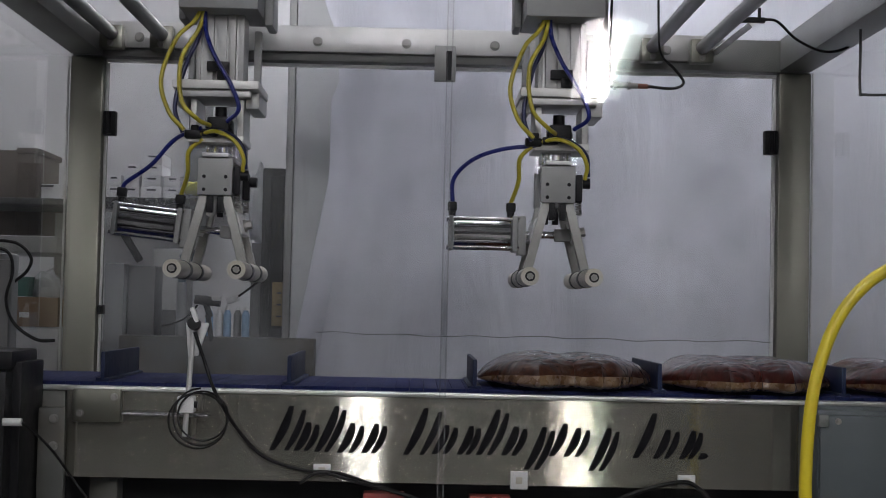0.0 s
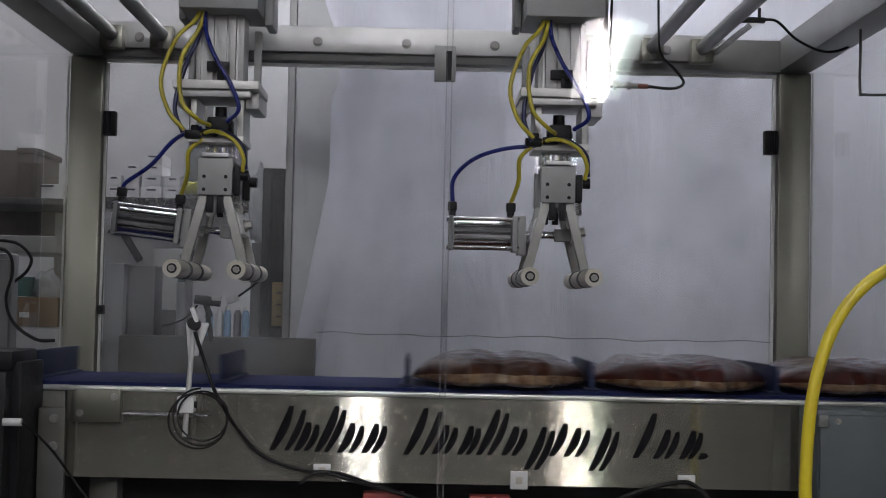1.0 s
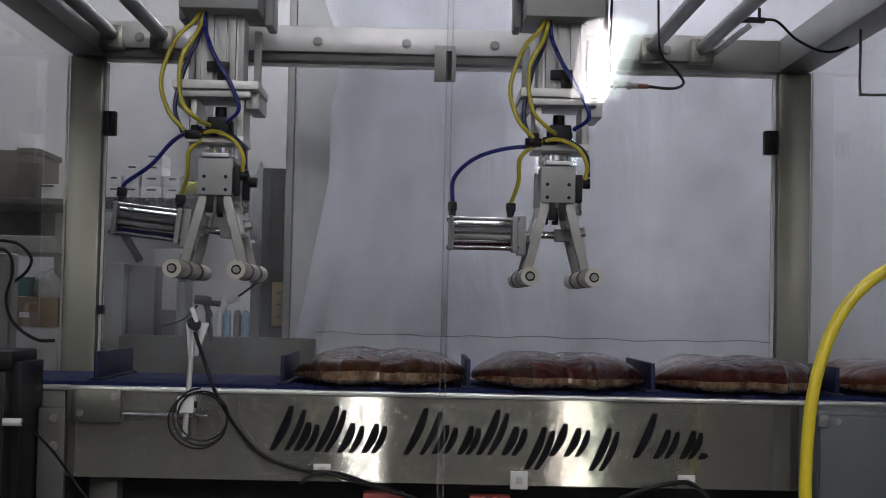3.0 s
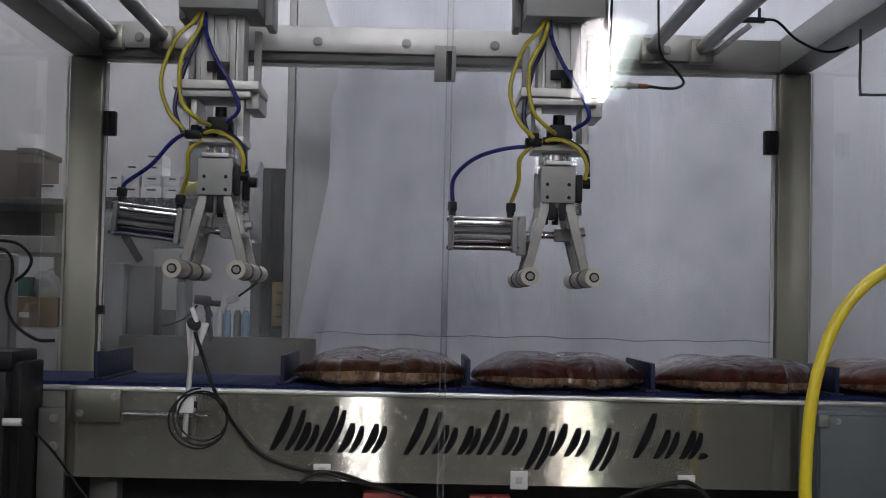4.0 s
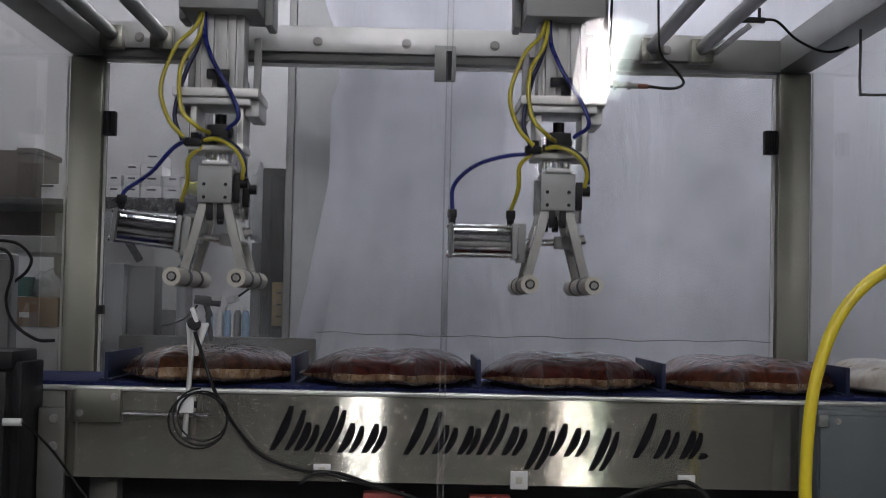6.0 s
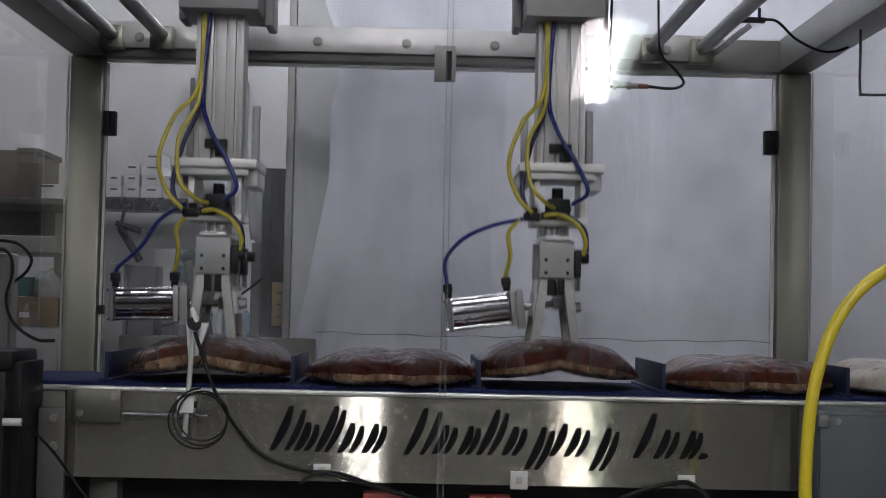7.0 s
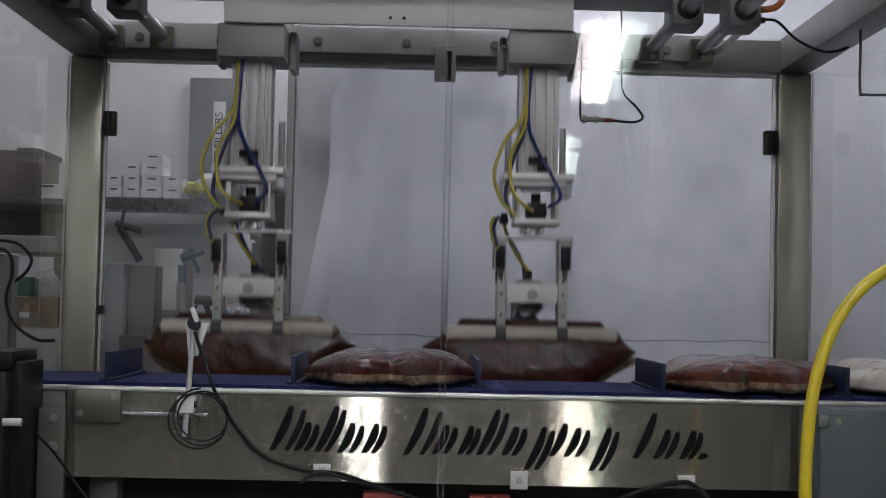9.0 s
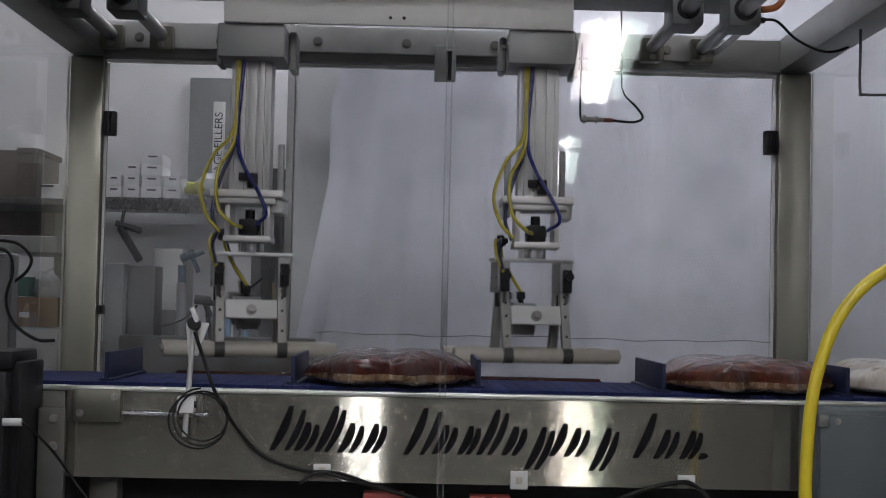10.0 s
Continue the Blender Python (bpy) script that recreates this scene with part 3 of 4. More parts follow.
        # black disc stands in for the shade inside the hollow roller end
        part("roller_bore_shade", cy(nb(), (0, e * 0.188, -0.140), (0, e * 0.1908, -0.140), 0.0090, 18), BLACK, j)
    return j


def gripper(x, tilt, loop):
    g = thing("gripper", "aluminium pouch gripper with nylon rollers and air cylinder", "gripper", (x, 2.75, 1.398), "pouch grippers")
    bm = nb()
    cy(bm, (0, 0, -0.022), (0, 0, 0.002), 0.028, 20)
    for a in (-0.022, 0.022):
        for b in (-0.02, 0.02):
            cy(bm, (a, b, -0.022), (a, b, 0.0), 0.007, 10)
    part("drive_flange", bm, CHROME, g)
    solid("cross_bar", ALU, -0.024, 0.024, -0.094, 0.094, -0.030, -0.0225, 0.001, g)
    for y in (-0.073, 0.073):
        block = solid("pivot_block", ALU_CAST, -0.032, 0.032, y - 0.0145, y + 0.0145, -0.100, -0.031, 0.002, g)
        f = -0.015 if y < 0 else 0.015
        for a in (-0.02, 0.02):
            for b in (-0.066, -0.090):
                part("screw", cy(nb(), (a, y + f, b), (a, y + f * 0.8, b), 0.0035, 10), BLACK, block)
        solid("spring_block", BLACK, 0.033, 0.046, y - 0.010, y + 0.010, -0.098, -0.046, 0.003, g)
        part("spring", tube(nb(), [(0.040 + 0.005 * math.cos(k * 1.57), y + 0.005 * math.sin(k * 1.57), -0.098 - 0.0012 * k) for k in range(21)], 0.0014, 5, 3), BOLT, g)
        part("adjuster_knob", cy(nb(), (0.046, y, -0.062), (0.060, y, -0.062), 0.010, 14), BLACK, g)
        for s in (-1, 1):
            bm = nb()
            bx(bm, -0.006, 0.006, y - 0.008, y + 0.008, -0.132, -0.1005, 0.002, Matrix.Translation((s * 0.010, 0, 0)))
            part("link", bm, BLACK, g)
    c = thing("air_cylinder", "", "", (-0.070, 0, -0.156))
    c.parent = g
    c.rotation_euler = (0, radians(tilt), 0)
    part("barrel", cy(nb(), (-0.120, 0, 0), (-0.012, 0, 0), 0.0285, 32), CHROME_BARREL, c, "polished steel barrel")
    solid("end_cap", ALU_CAST, -0.010, 0.0, -0.034, 0.034, -0.034, 0.034, 0.003, c)
    solid("end_cap", GREY_MACH, -0.131, -0.121, -0.033, 0.033, -0.033, 0.033, 0.005, c)
    solid("mount_block", ALU_CAST, 0.0005, 0.016, -0.026, 0.026, -0.040, 0.034, 0.002, c)
    for a in (-1, 1):
        for b in (-1, 1):
            part("tie_rod", cy(nb(), (-0.134, a * 0.027, b * 0.027), (0.003, a * 0.027, b * 0.027), 0.0036, 10), CHROME, c)
    part("piston_rod", cy(nb(), (0.014, 0, 0), (0.098, 0, 0), 0.007, 14), CHROME, c)
    bm = nb()
    bx(bm, 0.072, 0.104, -0.012, 0.012, -0.012, 0.012, 0.003)
    part("clevis", bm, ALU_CAST, c)
    for fx in (-0.124, -0.012):
        bm = nb()
        cy(bm, (fx, 0, 0.030), (fx, 0, 0.046), 0.007, 10)
        bx(bm, fx - 0.009, fx + 0.009, -0.009, 0.009, 0.042, 0.060, 0.003)
        part("fitting", bm, BLACK, c)
    part("air_tube", tube(nb(), loop, 0.0042, 8), BLUE_TUBE, c, "blue air tube")
    part("air_tube", tube(nb(), [(-0.012, 0, 0.060), (0.0, -0.03, 0.10), (0.0, -0.05, 0.14), (0.025, -0.06, 0.166)], 0.0042, 8), YELLOW_TUBE, c, "yellow air tube")
    bm = nb()
    bx(bm, -0.062, -0.030, -0.072, -0.052, 0.006, 0.022, 0.004)
    bx(bm, -0.050, -0.036, -0.070, -0.054, 0.020, 0.032, 0.003)
    bx(bm, -0.030, 0.000, -0.075, -0.055, 0.010, 0.024, 0.004)
    part("tube_connector", bm, BLACK, g)
    part("air_tube", tube(nb(), [(-0.035, -0.065, 0.014), (0.0, -0.085, 0.018), (0.035, -0.095, 0.000), (0.052, -0.092, -0.03), (0.050, -0.080, -0.055)], 0.004, 8), YELLOW_TUBE, g, "yellow air tube")
    part("air_tube", tube(nb(), [(-0.02, -0.068, 0.020), (0.02, -0.080, 0.016), (0.050, -0.090, -0.01), (0.056, -0.082, -0.05)], 0.004, 8), NAVY_TUBE, g, "navy air tube")
    return g, make_jaw(g, -1), make_jaw(g, 1), c


grip_left, jaw_left_a, jaw_left_b, ram_left = gripper(-0.381, 6, [(-0.124, 0, 0.060), (-0.116, -0.005, 0.072), (-0.070, -0.03, 0.108), (-0.028, -0.05, 0.160), (0.02, -0.06, 0.186)])
grip_right, jaw_right_a, jaw_right_b, ram_right = gripper(0.255, 0, [(-0.124, 0, 0.060), (-0.122, -0.005, 0.105), (-0.085, -0.03, 0.140), (-0.03, -0.05, 0.158), (0.03, -0.06, 0.164)])

# ---- conveyor ----
conv = thing("conveyor", "stainless steel conveyor bed with a brushed front skirt", "conveyor")
skirt = solid("front_skirt", STEEL, -0.612, 2.42, 2.545, 2.549, 0.790, 0.9405, 0.0, conv, "brushed stainless steel skirt")
bm = nb()
bx(bm, -0.680, 2.42, 2.541, 2.566, 0.9405, 0.949, 0.003)
part("top_lip", bm, STEEL_BAR, conv, "bright folded steel lip")
solid("bed", STEEL_DULL, -1.50, 2.42, 2.570, 2.930, 0.86, 0.945, 0.003, conv)
solid("rear_skirt", STEEL_DULL, -1.50, 2.42, 2.934, 2.942, 0.80, 0.950, 0.002, conv)
solid("end_panel", STEEL_DARK, -0.684, -0.616, 2.549, 2.57, 0.70, 0.9395, 0.002, conv)
for lx in (-1.45, -0.58, 1.1, 2.3):
    for ly in (2.60, 2.88):
        solid("leg", STEEL_DARK, lx, lx + 0.05, ly, ly + 0.05, 0, 0.859, 0.003, conv)
# black sheet added to stand in for the deep shade under the bed
solid("underside_shade_sheet", BLACK, -0.66, 1.30, 2.75, 2.77, 0.45, 0.800, 0.002, conv)

belt = thing("conveyor_belt", "dark blue modular plastic belt with upright flights", "conveyor belt", (0, 0, 0.945))
bm = nb()
x = -0.80
while x < 2.35:
    bx(bm, x + 0.0004, x + 0.0250, 2.572, 2.928, 0.0, 0.010, 0.0010)
    x += 0.0254
part("belt_links", bm, BELT, belt, "dark blue hinged belt links")


def flight(x):
    bm = nb()
    bx(bm, x - 0.004, x + 0.004, 2.600, 2.920, 0.0095, 0.062, 0.002)
    bx(bm, x - 0.012, x + 0.012, 2.600, 2.920, 0.0095, 0.015, 0.002)
    return part("flight", bm, FLIGHT, belt)


for k in range(-1, 8):
    flight(-0.229 + 0.334 * k)

# brand on the skirt, drawn as plain slanted strokes
brand = thing("skirt_sign", "black slanted brush-stroke sign on the skirt", "sign", (0, 2.5435, 0))


def stroke(x0, z0, x1, z1, w):
    bm = nb()
    n = 10
    a, b = [], []
    for i in range(n + 1):
        t = i / n
        half = w * (0.35 + 0.65 * math.sin(math.pi * min(1, 0.12 + t * 0.8))) / 2
        cx, cz = x0 + (x1 - x0) * t + 0.004 * math.sin(t * math.pi), z0 + (z1 - z0) * t
        a.append(cx - half)
        b.append((cx + half, cz))
    va = [[bm.verts.new((p, y, q[1])) for p, q in zip(a, b)] for y in (0.0, 0.0012)]
    vb = [[bm.verts.new((q[0], y, q[1])) for q in b] for y in (0.0, 0.0012)]
    for i in range(n):
        bm.faces.new((va[0][i], vb[0][i], vb[0][i + 1], va[0][i + 1]))
        bm.faces.new((va[1][i], va[1][i + 1], vb[1][i + 1], vb[1][i]))
        bm.faces.new((va[0][i], va[0][i + 1], va[1][i + 1], va[1][i]))
        bm.faces.new((vb[0][i], vb[1][i], vb[1][i + 1], vb[0][i + 1]))
    return part("stroke", bm, INK, brand)


# left x, width, foot and head height of each stroke group along the skirt
SIGN = ((-0.251, 0.046, 0.843, 0.921), (-0.208, 0.030, 0.843, 0.893), (-0.172, 0.030, 0.842, 0.922), (-0.132, 0.034, 0.841, 0.893),
        (-0.090, 0.030, 0.841, 0.893), (-0.016, 0.050, 0.840, 0.922), (0.034, 0.032, 0.842, 0.893), (0.078, 0.026, 0.842, 0.892),
        (0.112, 0.034, 0.842, 0.922), (0.156, 0.032, 0.842, 0.893), (0.196, 0.032, 0.818, 0.893), (0.240, 0.014, 0.842, 0.900),
        (0.266, 0.034, 0.842, 0.893), (0.310, 0.032, 0.818, 0.893), (0.388, 0.016, 0.842, 0.921), (0.424, 0.034, 0.842, 0.893),
        (0.470, 0.026, 0.842, 0.892), (0.503, 0.006, 0.842, 0.853))
for sx, sw, z0, z1 in SIGN:
    lean = (z1 - z0) * 0.42
    stroke(sx, z0, sx + lean, z1, 0.016)
    if sw > 0.02:
        low = min(z1, z0 + (z1 - z0) * 0.92)
        stroke(sx + sw * 0.55, z0, sx + sw * 0.55 + (low - z0) * 0.42, low, 0.013)

# small pads and cable under the skirt's lower edge
for px, pz, w, h in ((-0.162, 0.813, 0.030, 0.015), (0.184, 0.799, 0.030, 0.031), (0.479, 0.805, 0.031, 0.018)):
    t = thing("cable_pad", "white adhesive cable tie pad on the skirt", "cable pad", (px, 2.5445, pz), "cable tie pads")
    solid("pad", WHITE_P, -w / 2, w / 2, -0.004, 0, -h / 2, h / 2, 0.001, t)
    solid("tie_slot", NYLON, -w / 5, w / 5, -0.007, -0.004, -h / 5, h / 5, 0.001, t)


def loose(name, label, category, pts, r, mat, group=""):
    ob = part(name, tube(nb(), pts, r, 8, 10), mat)
    return tagged(ob, label, category, group)


loose("sensor_cable", "black sensor cable run along the skirt", "cable",
      [(-0.383, 2.49, 1.048), (-0.365, 2.49, 0.998), (-0.344, 2.485, 0.945), (-0.310, 2.53, 0.879), (-0.261, 2.536, 0.831), (-0.191, 2.536, 0.810),
       (-0.132, 2.536, 0.806), (-0.072, 2.534, 0.788), (-0.002, 2.53, 0.768)], 0.0032, CABLE, "cables on the skirt")
loose("sensor_cable", "black cable drooping below the skirt", "cable",
      [(-0.200, 2.53, 0.788), (-0.166, 2.532, 0.806), (-0.111, 2.53, 0.795), (-0.032, 2.53, 0.775), (0.027, 2.53, 0.759)], 0.003, CABLE, "cables on the skirt")
loose("sensor_cable", "black cable drooping below the skirt", "cable",
      [(0.353, 2.53, 0.769), (0.413, 2.53, 0.792), (0.472, 2.532, 0.803), (0.502, 2.53, 0.790), (0.524, 2.53, 0.764)], 0.004, CABLE, "cables on the skirt")
bm = nb()
for k, (rx, rz, dx, dz) in enumerate(((0.050, 0.047, 0.0, -0.004), (0.043, 0.042, 0.008, 0.004), (0.047, 0.049, 0.004, 0.002))):
    pts = [(-0.372 + dx + rx * math.cos(a), 2.478 + 0.004 * k, 0.901 + dz + rz * math.sin(a)) for a in [2 * math.pi * i / 18 + 0.6 + 0.5 * k for i in range(18 if k < 2 else 12)]]
    tube(bm, pts, 0.0018, 7, 3)
bx(bm, -0.004, 0.004, 2.474, 2.492, -0.006, 0.006, 0.001, Matrix.Translation((-0.336, 0, 0.932)) @ Matrix.Rotation(radians(-40), 4, "Y"))
tagged(part("cable_coil", bm, CABLE), "coiled spare black sensor cable by the skirt", "cable")

# photo sensor on its stand
st = thing("sensor_stand", "chrome rod stand with a photo sensor and clamp", "sensor stand")
mp_ = solid("mount_plate", STEEL_POST, -0.599, -0.515, 2.530, 2.544, 0.887, 0.944, 0.002, st)
for bxp, bzp in ((-0.585, 0.902), (-0.526, 0.931)):
    bolt("bolt", (bxp, 2.530, bzp), (0, -1, 0), 0.005, 0.006, mp_)
part("cross_rod", cy(nb(), (-0.510, 2.528, 0.903), (-0.359, 2.515, 0.903), 0.004, 14), CHROME, st)
part("upright_rod", cy(nb(), (-0.397, 2.50, 0.868), (-0.386, 2.50, 1.073), 0.0046, 16), ALU_BRIGHT, st)
bm = nb()
bx(bm, -0.014, 0.014, 2.488, 2.522, -0.014, 0.014, 0.002, Matrix.Translation((-0.396, 0, 0.923)))
part("rod_clamp", bm, WHITE_P, st, "white plastic rod clamp")
part("clamp_screw", cy(nb(), (-0.383, 2.50, 0.923), (-0.376, 2.50, 0.923), 0.006, 12), BLACK, st)
bm = nb()
bx(bm, -0.020, 0.020, 2.508, 2.516, -0.038, 0.020, 0.003, Matrix.Translation((-0.382, 0, 1.044)))
for v in bm.verts:
    if v.co.z < 1.036:
        v.co.x += (-0.393 - v.co.x) * 0.55
part("sensor_head", bm, WHITE_P, st, "pale sensor bracket")
part("clamp_knob", cy(nb(), (-0.384, 2.478, 1.063), (-0.384, 2.496, 1.061), 0.011, 14), BLACK, st)
bm = nb()
bx(bm, -0.004, 0.004, 2.478, 2.490, -0.014, 0.014, 0.002, Matrix.Translation((-0.383, 0, 1.077)) @ Matrix.Rotation(radians(-22), 4, "Y"))
part("sensor_eye", bm, WHITE_P, st)

# bracket posts and drive box at the conveyor's end
bm = nb()
bx(bm, -0.649, -0.603, 2.50, 2.512, 0.60, 0.912, 0.002)
bx(bm, -0.649, -0.645, 2.512, 2.545, 0.60, 0.912, 0.001)
br = tagged(part("end_bracket", bm, STEEL_DARK), "galvanised angle bracket bolted beside the conveyor", "bracket")
for zz in (0.894, 0.847):
    bolt("bolt", (-0.622, 2.50, zz), (0, -1, 0), 0.006, 0.007, br)
dm = thing("drive_unit", "black drive unit at the conveyor's end", "machine")
solid("housing", BLACK, -0.743, -0.667, 2.36, 2.56, 0.55, 0.980, 0.006, dm)
solid("flange", BLACK, -0.672, -0.652, 2.40, 2.54, 0.72, 0.994, 0.004, dm)
for k in range(6):
    solid("cooling_fin", STEEL_DARK, -0.735, -0.674, 2.3545, 2.3595, 0.74 + 0.034 * k, 0.752 + 0.034 * k, 0.002, dm)
for px, pz in ((-0.72, 0.955), (-0.69, 0.968)):
    bolt("bolt", (px, 2.36, pz), (0, -1, 0), 0.006, 0.008, dm)
solid("gear_cover", DARK_MACH, -0.664, -0.650, 2.42, 2.53, 0.60, 0.70, 0.006, dm)
solid("cap", BLACK, -0.745, -0.663, 2.38, 2.54, 0.980 + 0.002, 1.013, 0.008, dm)
part("plug", cy(nb(), (-0.667, 2.352, 0.899), (-0.637, 2.352, 0.899), 0.0065, 14), WHITE_P, dm)
part("plug_lead", tube(nb(), [(-0.637, 2.352, 0.899), (-0.619, 2.36, 0.883), (-0.591, 2.38, 0.849), (-0.562, 2.40, 0.802), (-0.533, 2.40, 0.765)], 0.0023, 7), CABLE, dm)

# things under and beside the skirt
t = thing("terminal_box", "red plastic terminal box under the conveyor", "box", (-0.053, 2.56, 0.760), "red boxes under the conveyor")
solid("case", RED, -0.036, 0.036, -0.02, 0.02, -0.02, 0.012, 0.003, t)
t = thing("terminal_box", "red plastic terminal box under the conveyor", "box", (0.134, 2.56, 0.755), "red boxes under the conveyor")
solid("case", RED, -0.036, 0.036, -0.02, 0.02, -0.02, 0.015, 0.003, t)
eb = thing("electric_box", "blue-grey painted electrical enclosure", "enclosure", (0, 0, 0))
solid("case", GREY_BOX, 0.669, 1.05, 2.40, 2.52, 0.55, 0.943, 0.004, eb)
solid("lid", GREY_BOX, 0.671, 1.05, 2.388, 2.3995, 0.55, 0.935, 0.003, eb)
bolt("screw", (0.701, 2.388, 0.925), (0, -1, 0), 0.004, 0.004, eb)
solid("corner_clip", STEEL_DULL, 0.666, 0.683, 2.380, 2.3875, 0.916, 0.936, 0.001, eb)
loose("air_hose", "thick yellow air hose hanging in a bend", "hose",
      [(0.62, 1.95, 0.012), (0.58, 2.05, 0.10), (0.57, 2.11, 0.40), (0.577, 2.12, 0.767), (0.575, 2.12, 0.850), (0.579, 2.12, 0.941), (0.591, 2.12, 1.016), (0.616, 2.12, 1.087),
       (0.652, 2.12, 1.138), (0.697, 2.12, 1.171), (0.761, 2.10, 1.194), (0.828, 2.06, 1.137), (0.90, 2.03, 0.6), (0.92, 1.98, 0.10), (0.95, 1.9, 0.012)], 0.0098, YELLOW)

# cables near the upper corner
loose("corner_cable", "thin black cable looped from a rail sensor", "cable",
      [(0.753, 3.2, 1.760), (0.791, 3.2, 1.758), (0.836, 3.2, 1.718), (0.900, 3.2, 1.692), (0.957, 3.2, 1.709), (0.982, 3.2, 1.773), (0.990, 3.2, 1.850)], 0.0032, CABLE)
rs = thing("rail_sensor", "small sensor on a steel angle by the rail", "sensor")
bm = nb()
bx(bm, -0.028, 0.028, -0.006, 0.006, -0.006, 0.006, 0.001, Matrix.Translation((0.736, 3.2, 1.759)))
bx(bm, 0.008, 0.014, -0.004, 0.004, 0.0, 0.028, 0.001, Matrix.Translation((0.740, 3.2, 1.759)))
part("sensor_body", bm, BLACK, rs)
bm = nb()
cy(bm, (0.736, 3.2, 1.759 - 0.006), (0.717, 3.5, 1.741), 0.010, 4)
part("sensor_angle", bm, STEEL_BAR, rs)
loose("hanging_rod", "thin dark rod hung at the side guard", "rod",
      [(0.919, 3.0, 1.791), (0.919, 3.0, 1.671), (0.919, 3.0, 1.575), (0.929, 3.0, 1.566), (0.988, 3.0, 1.567)], 0.003, DARK_MACH)

# ---- receiving tray behind the belt ----
tr = thing("receiving_tray", "steel receiving tray behind the belt", "tray")
solid("tray_floor", STEEL_DULL, -0.85, 0.85, 3.06, 3.46, 0.76, 0.775, 0.003, tr)
solid("tray_wall", STEEL_DULL, -0.85, 0.85, 3.46, 3.47, 0.76, 0.86, 0.002, tr)
solid("tray_wall", STEEL_DULL, -0.85, 0.85, 3.05, 3.06, 0.76, 0.86, 0.002, tr)
for lx in (-0.8, 0.75):
    solid("leg", STEEL_DULL, lx, lx + 0.05, 3.2, 3.25, 0, 0.76, 0.003, tr)


# ---- pouches ----
def half_mesh(seed_no, ear, band):
    """One half of a pillow pouch: full at the middle, with a sealed corner (ear) and a thin outer end."""
    bm = nb()
    rnd = random.Random(seed_no)
    nu, nv, L = 30, 64, 0.165
    top, low = {}, {}
    shift = Vector((rnd.uniform(0, 40), rnd.uniform(0, 40), 0))
    phase = [rnd.uniform(0, 6.28) for _ in range(3)]
    for i in range(nu + 1):
        u = i / nu
        if u < ear:
            w = 0.198 + 0.048 * (u / ear) ** 1.4
        else:
            w = 0.246 - 0.180 * ((u - ear) / (1 - ear)) ** 1.45 - 0.014 * min(1, (u - ear) / 0.06)
        for j in range(nv + 1):
            v = math.sin((j / nv - 0.5) * math.pi)
            inner = (1 - abs(v) ** 8) ** 0.62
            waist = 0.92 + 0.08 * math.sin(min(1, u / 0.32) * math.pi / 2)
            body = waist * inner * (1 - max(0, u - 0.30) ** 2.2 / 0.457) ** 0.7 if u < 0.999 else 0.0
            p = Vector((u * L, v * w, 0)) + shift
            swell = 0.10 * noise.noise(p * 14) + 0.07 * noise.noise(p * 31)
            pleat = 0.0022 * math.sin(70 * v + 3 * noise.noise(p * 20) + phase[0]) * max(0, 1 - u / 0.45) * min(1, u * 8)
            crease = 0.0030 * abs(noise.noise(Vector((p.x * 24, p.y * 60, phase[1])))) * min(1, 3 * (1 - abs(v)) + 0.25)
            zt = 0.014 + 0.047 * body * (1 + swell * min(1, 5 * u)) + (pleat - crease) * min(1, 3 * inner)
            zl = 0.0015 + 0.012 * (1 - body)
            x, y = u * L, v * w + 0.005 * math.sin(17 * u + phase[2]) * abs(v)
            top[i, j] = bm.verts.new((x, y, max(zt, zl + 0.002) - 0.021))
            low[i, j] = bm.verts.new((x, y, zl - 0.021))
    for i in range(nu):
        for j in range(nv):
            f = bm.faces.new((top[i, j], top[i + 1, j], top[i + 1, j + 1], top[i, j + 1]))
            edge = abs(math.sin(((j + 0.5) / nv - 0.5) * math.pi))
            f.material_index = 1 if edge > band else 0
            f = bm.faces.new((low[i, j], low[i, j + 1], low[i + 1, j + 1], low[i + 1, j]))
            f.material_index = 1 if edge > 0.90 else 0
    for i in range(nu):
        for j in (0, nv):
            bm.faces.new((top[i, j], low[i, j], low[i + 1, j], top[i + 1, j])).material_index = 1
    for j in range(nv):
        bm.faces.new((top[nu, j], low[nu, j], low[nu, j + 1], top[nu, j + 1])).material_index = 1
        bm.faces.new((top[0, j], top[0, j + 1], low[0, j + 1], low[0, j])).material_index = 0
    return bm


def pouch(x, k, label, mats=None, band=0.991):
    b = thing("sauce_pouch", label, "pouch", (x, 2.75, 0.977), "sauce pouches")
    skin = mats or [SAUCE[k % 4], SEAL]
    a = part("pouch_half", half_mesh(11 + k, 0.26, band), skin, b)
    c = part("pouch_half", half_mesh(41 + k, 0.40, band), skin, b)
    c.rotation_euler = (0, 0, math.pi)
    bm = nb()
    bx(bm, -0.010, 0.010, -0.160, 0.160, -0.004, 0.026, 0.004)
    for v in bm.verts:
        v.co.z += 0.006 * math.sin(40 * v.co.y) * (v.co.z > 0.01)
        v.co.y *= 1.12 if v.co.z < 0.01 else 1.0
    part("gathered_fold", bm, skin[0], b)
    return b, a, c


SLOT = 0.334
POUCH_X = 0.262 + 0.018
pouch_1 = pouch(POUCH_X, 0, "filled clear pouch of brown-red sauce with a pale seam", band=0.98)
pouch_2 = pouch(POUCH_X + SLOT, 1, "filled clear pouch of dark red chunky sauce")
pouch_3 = pouch(POUCH_X + 2 * SLOT, 2, "filled clear pouch of red sauce with a seam")
pouch_4 = pouch(POUCH_X + 3 * SLOT, 3, "filled clear pouch of orange-brown sauce")
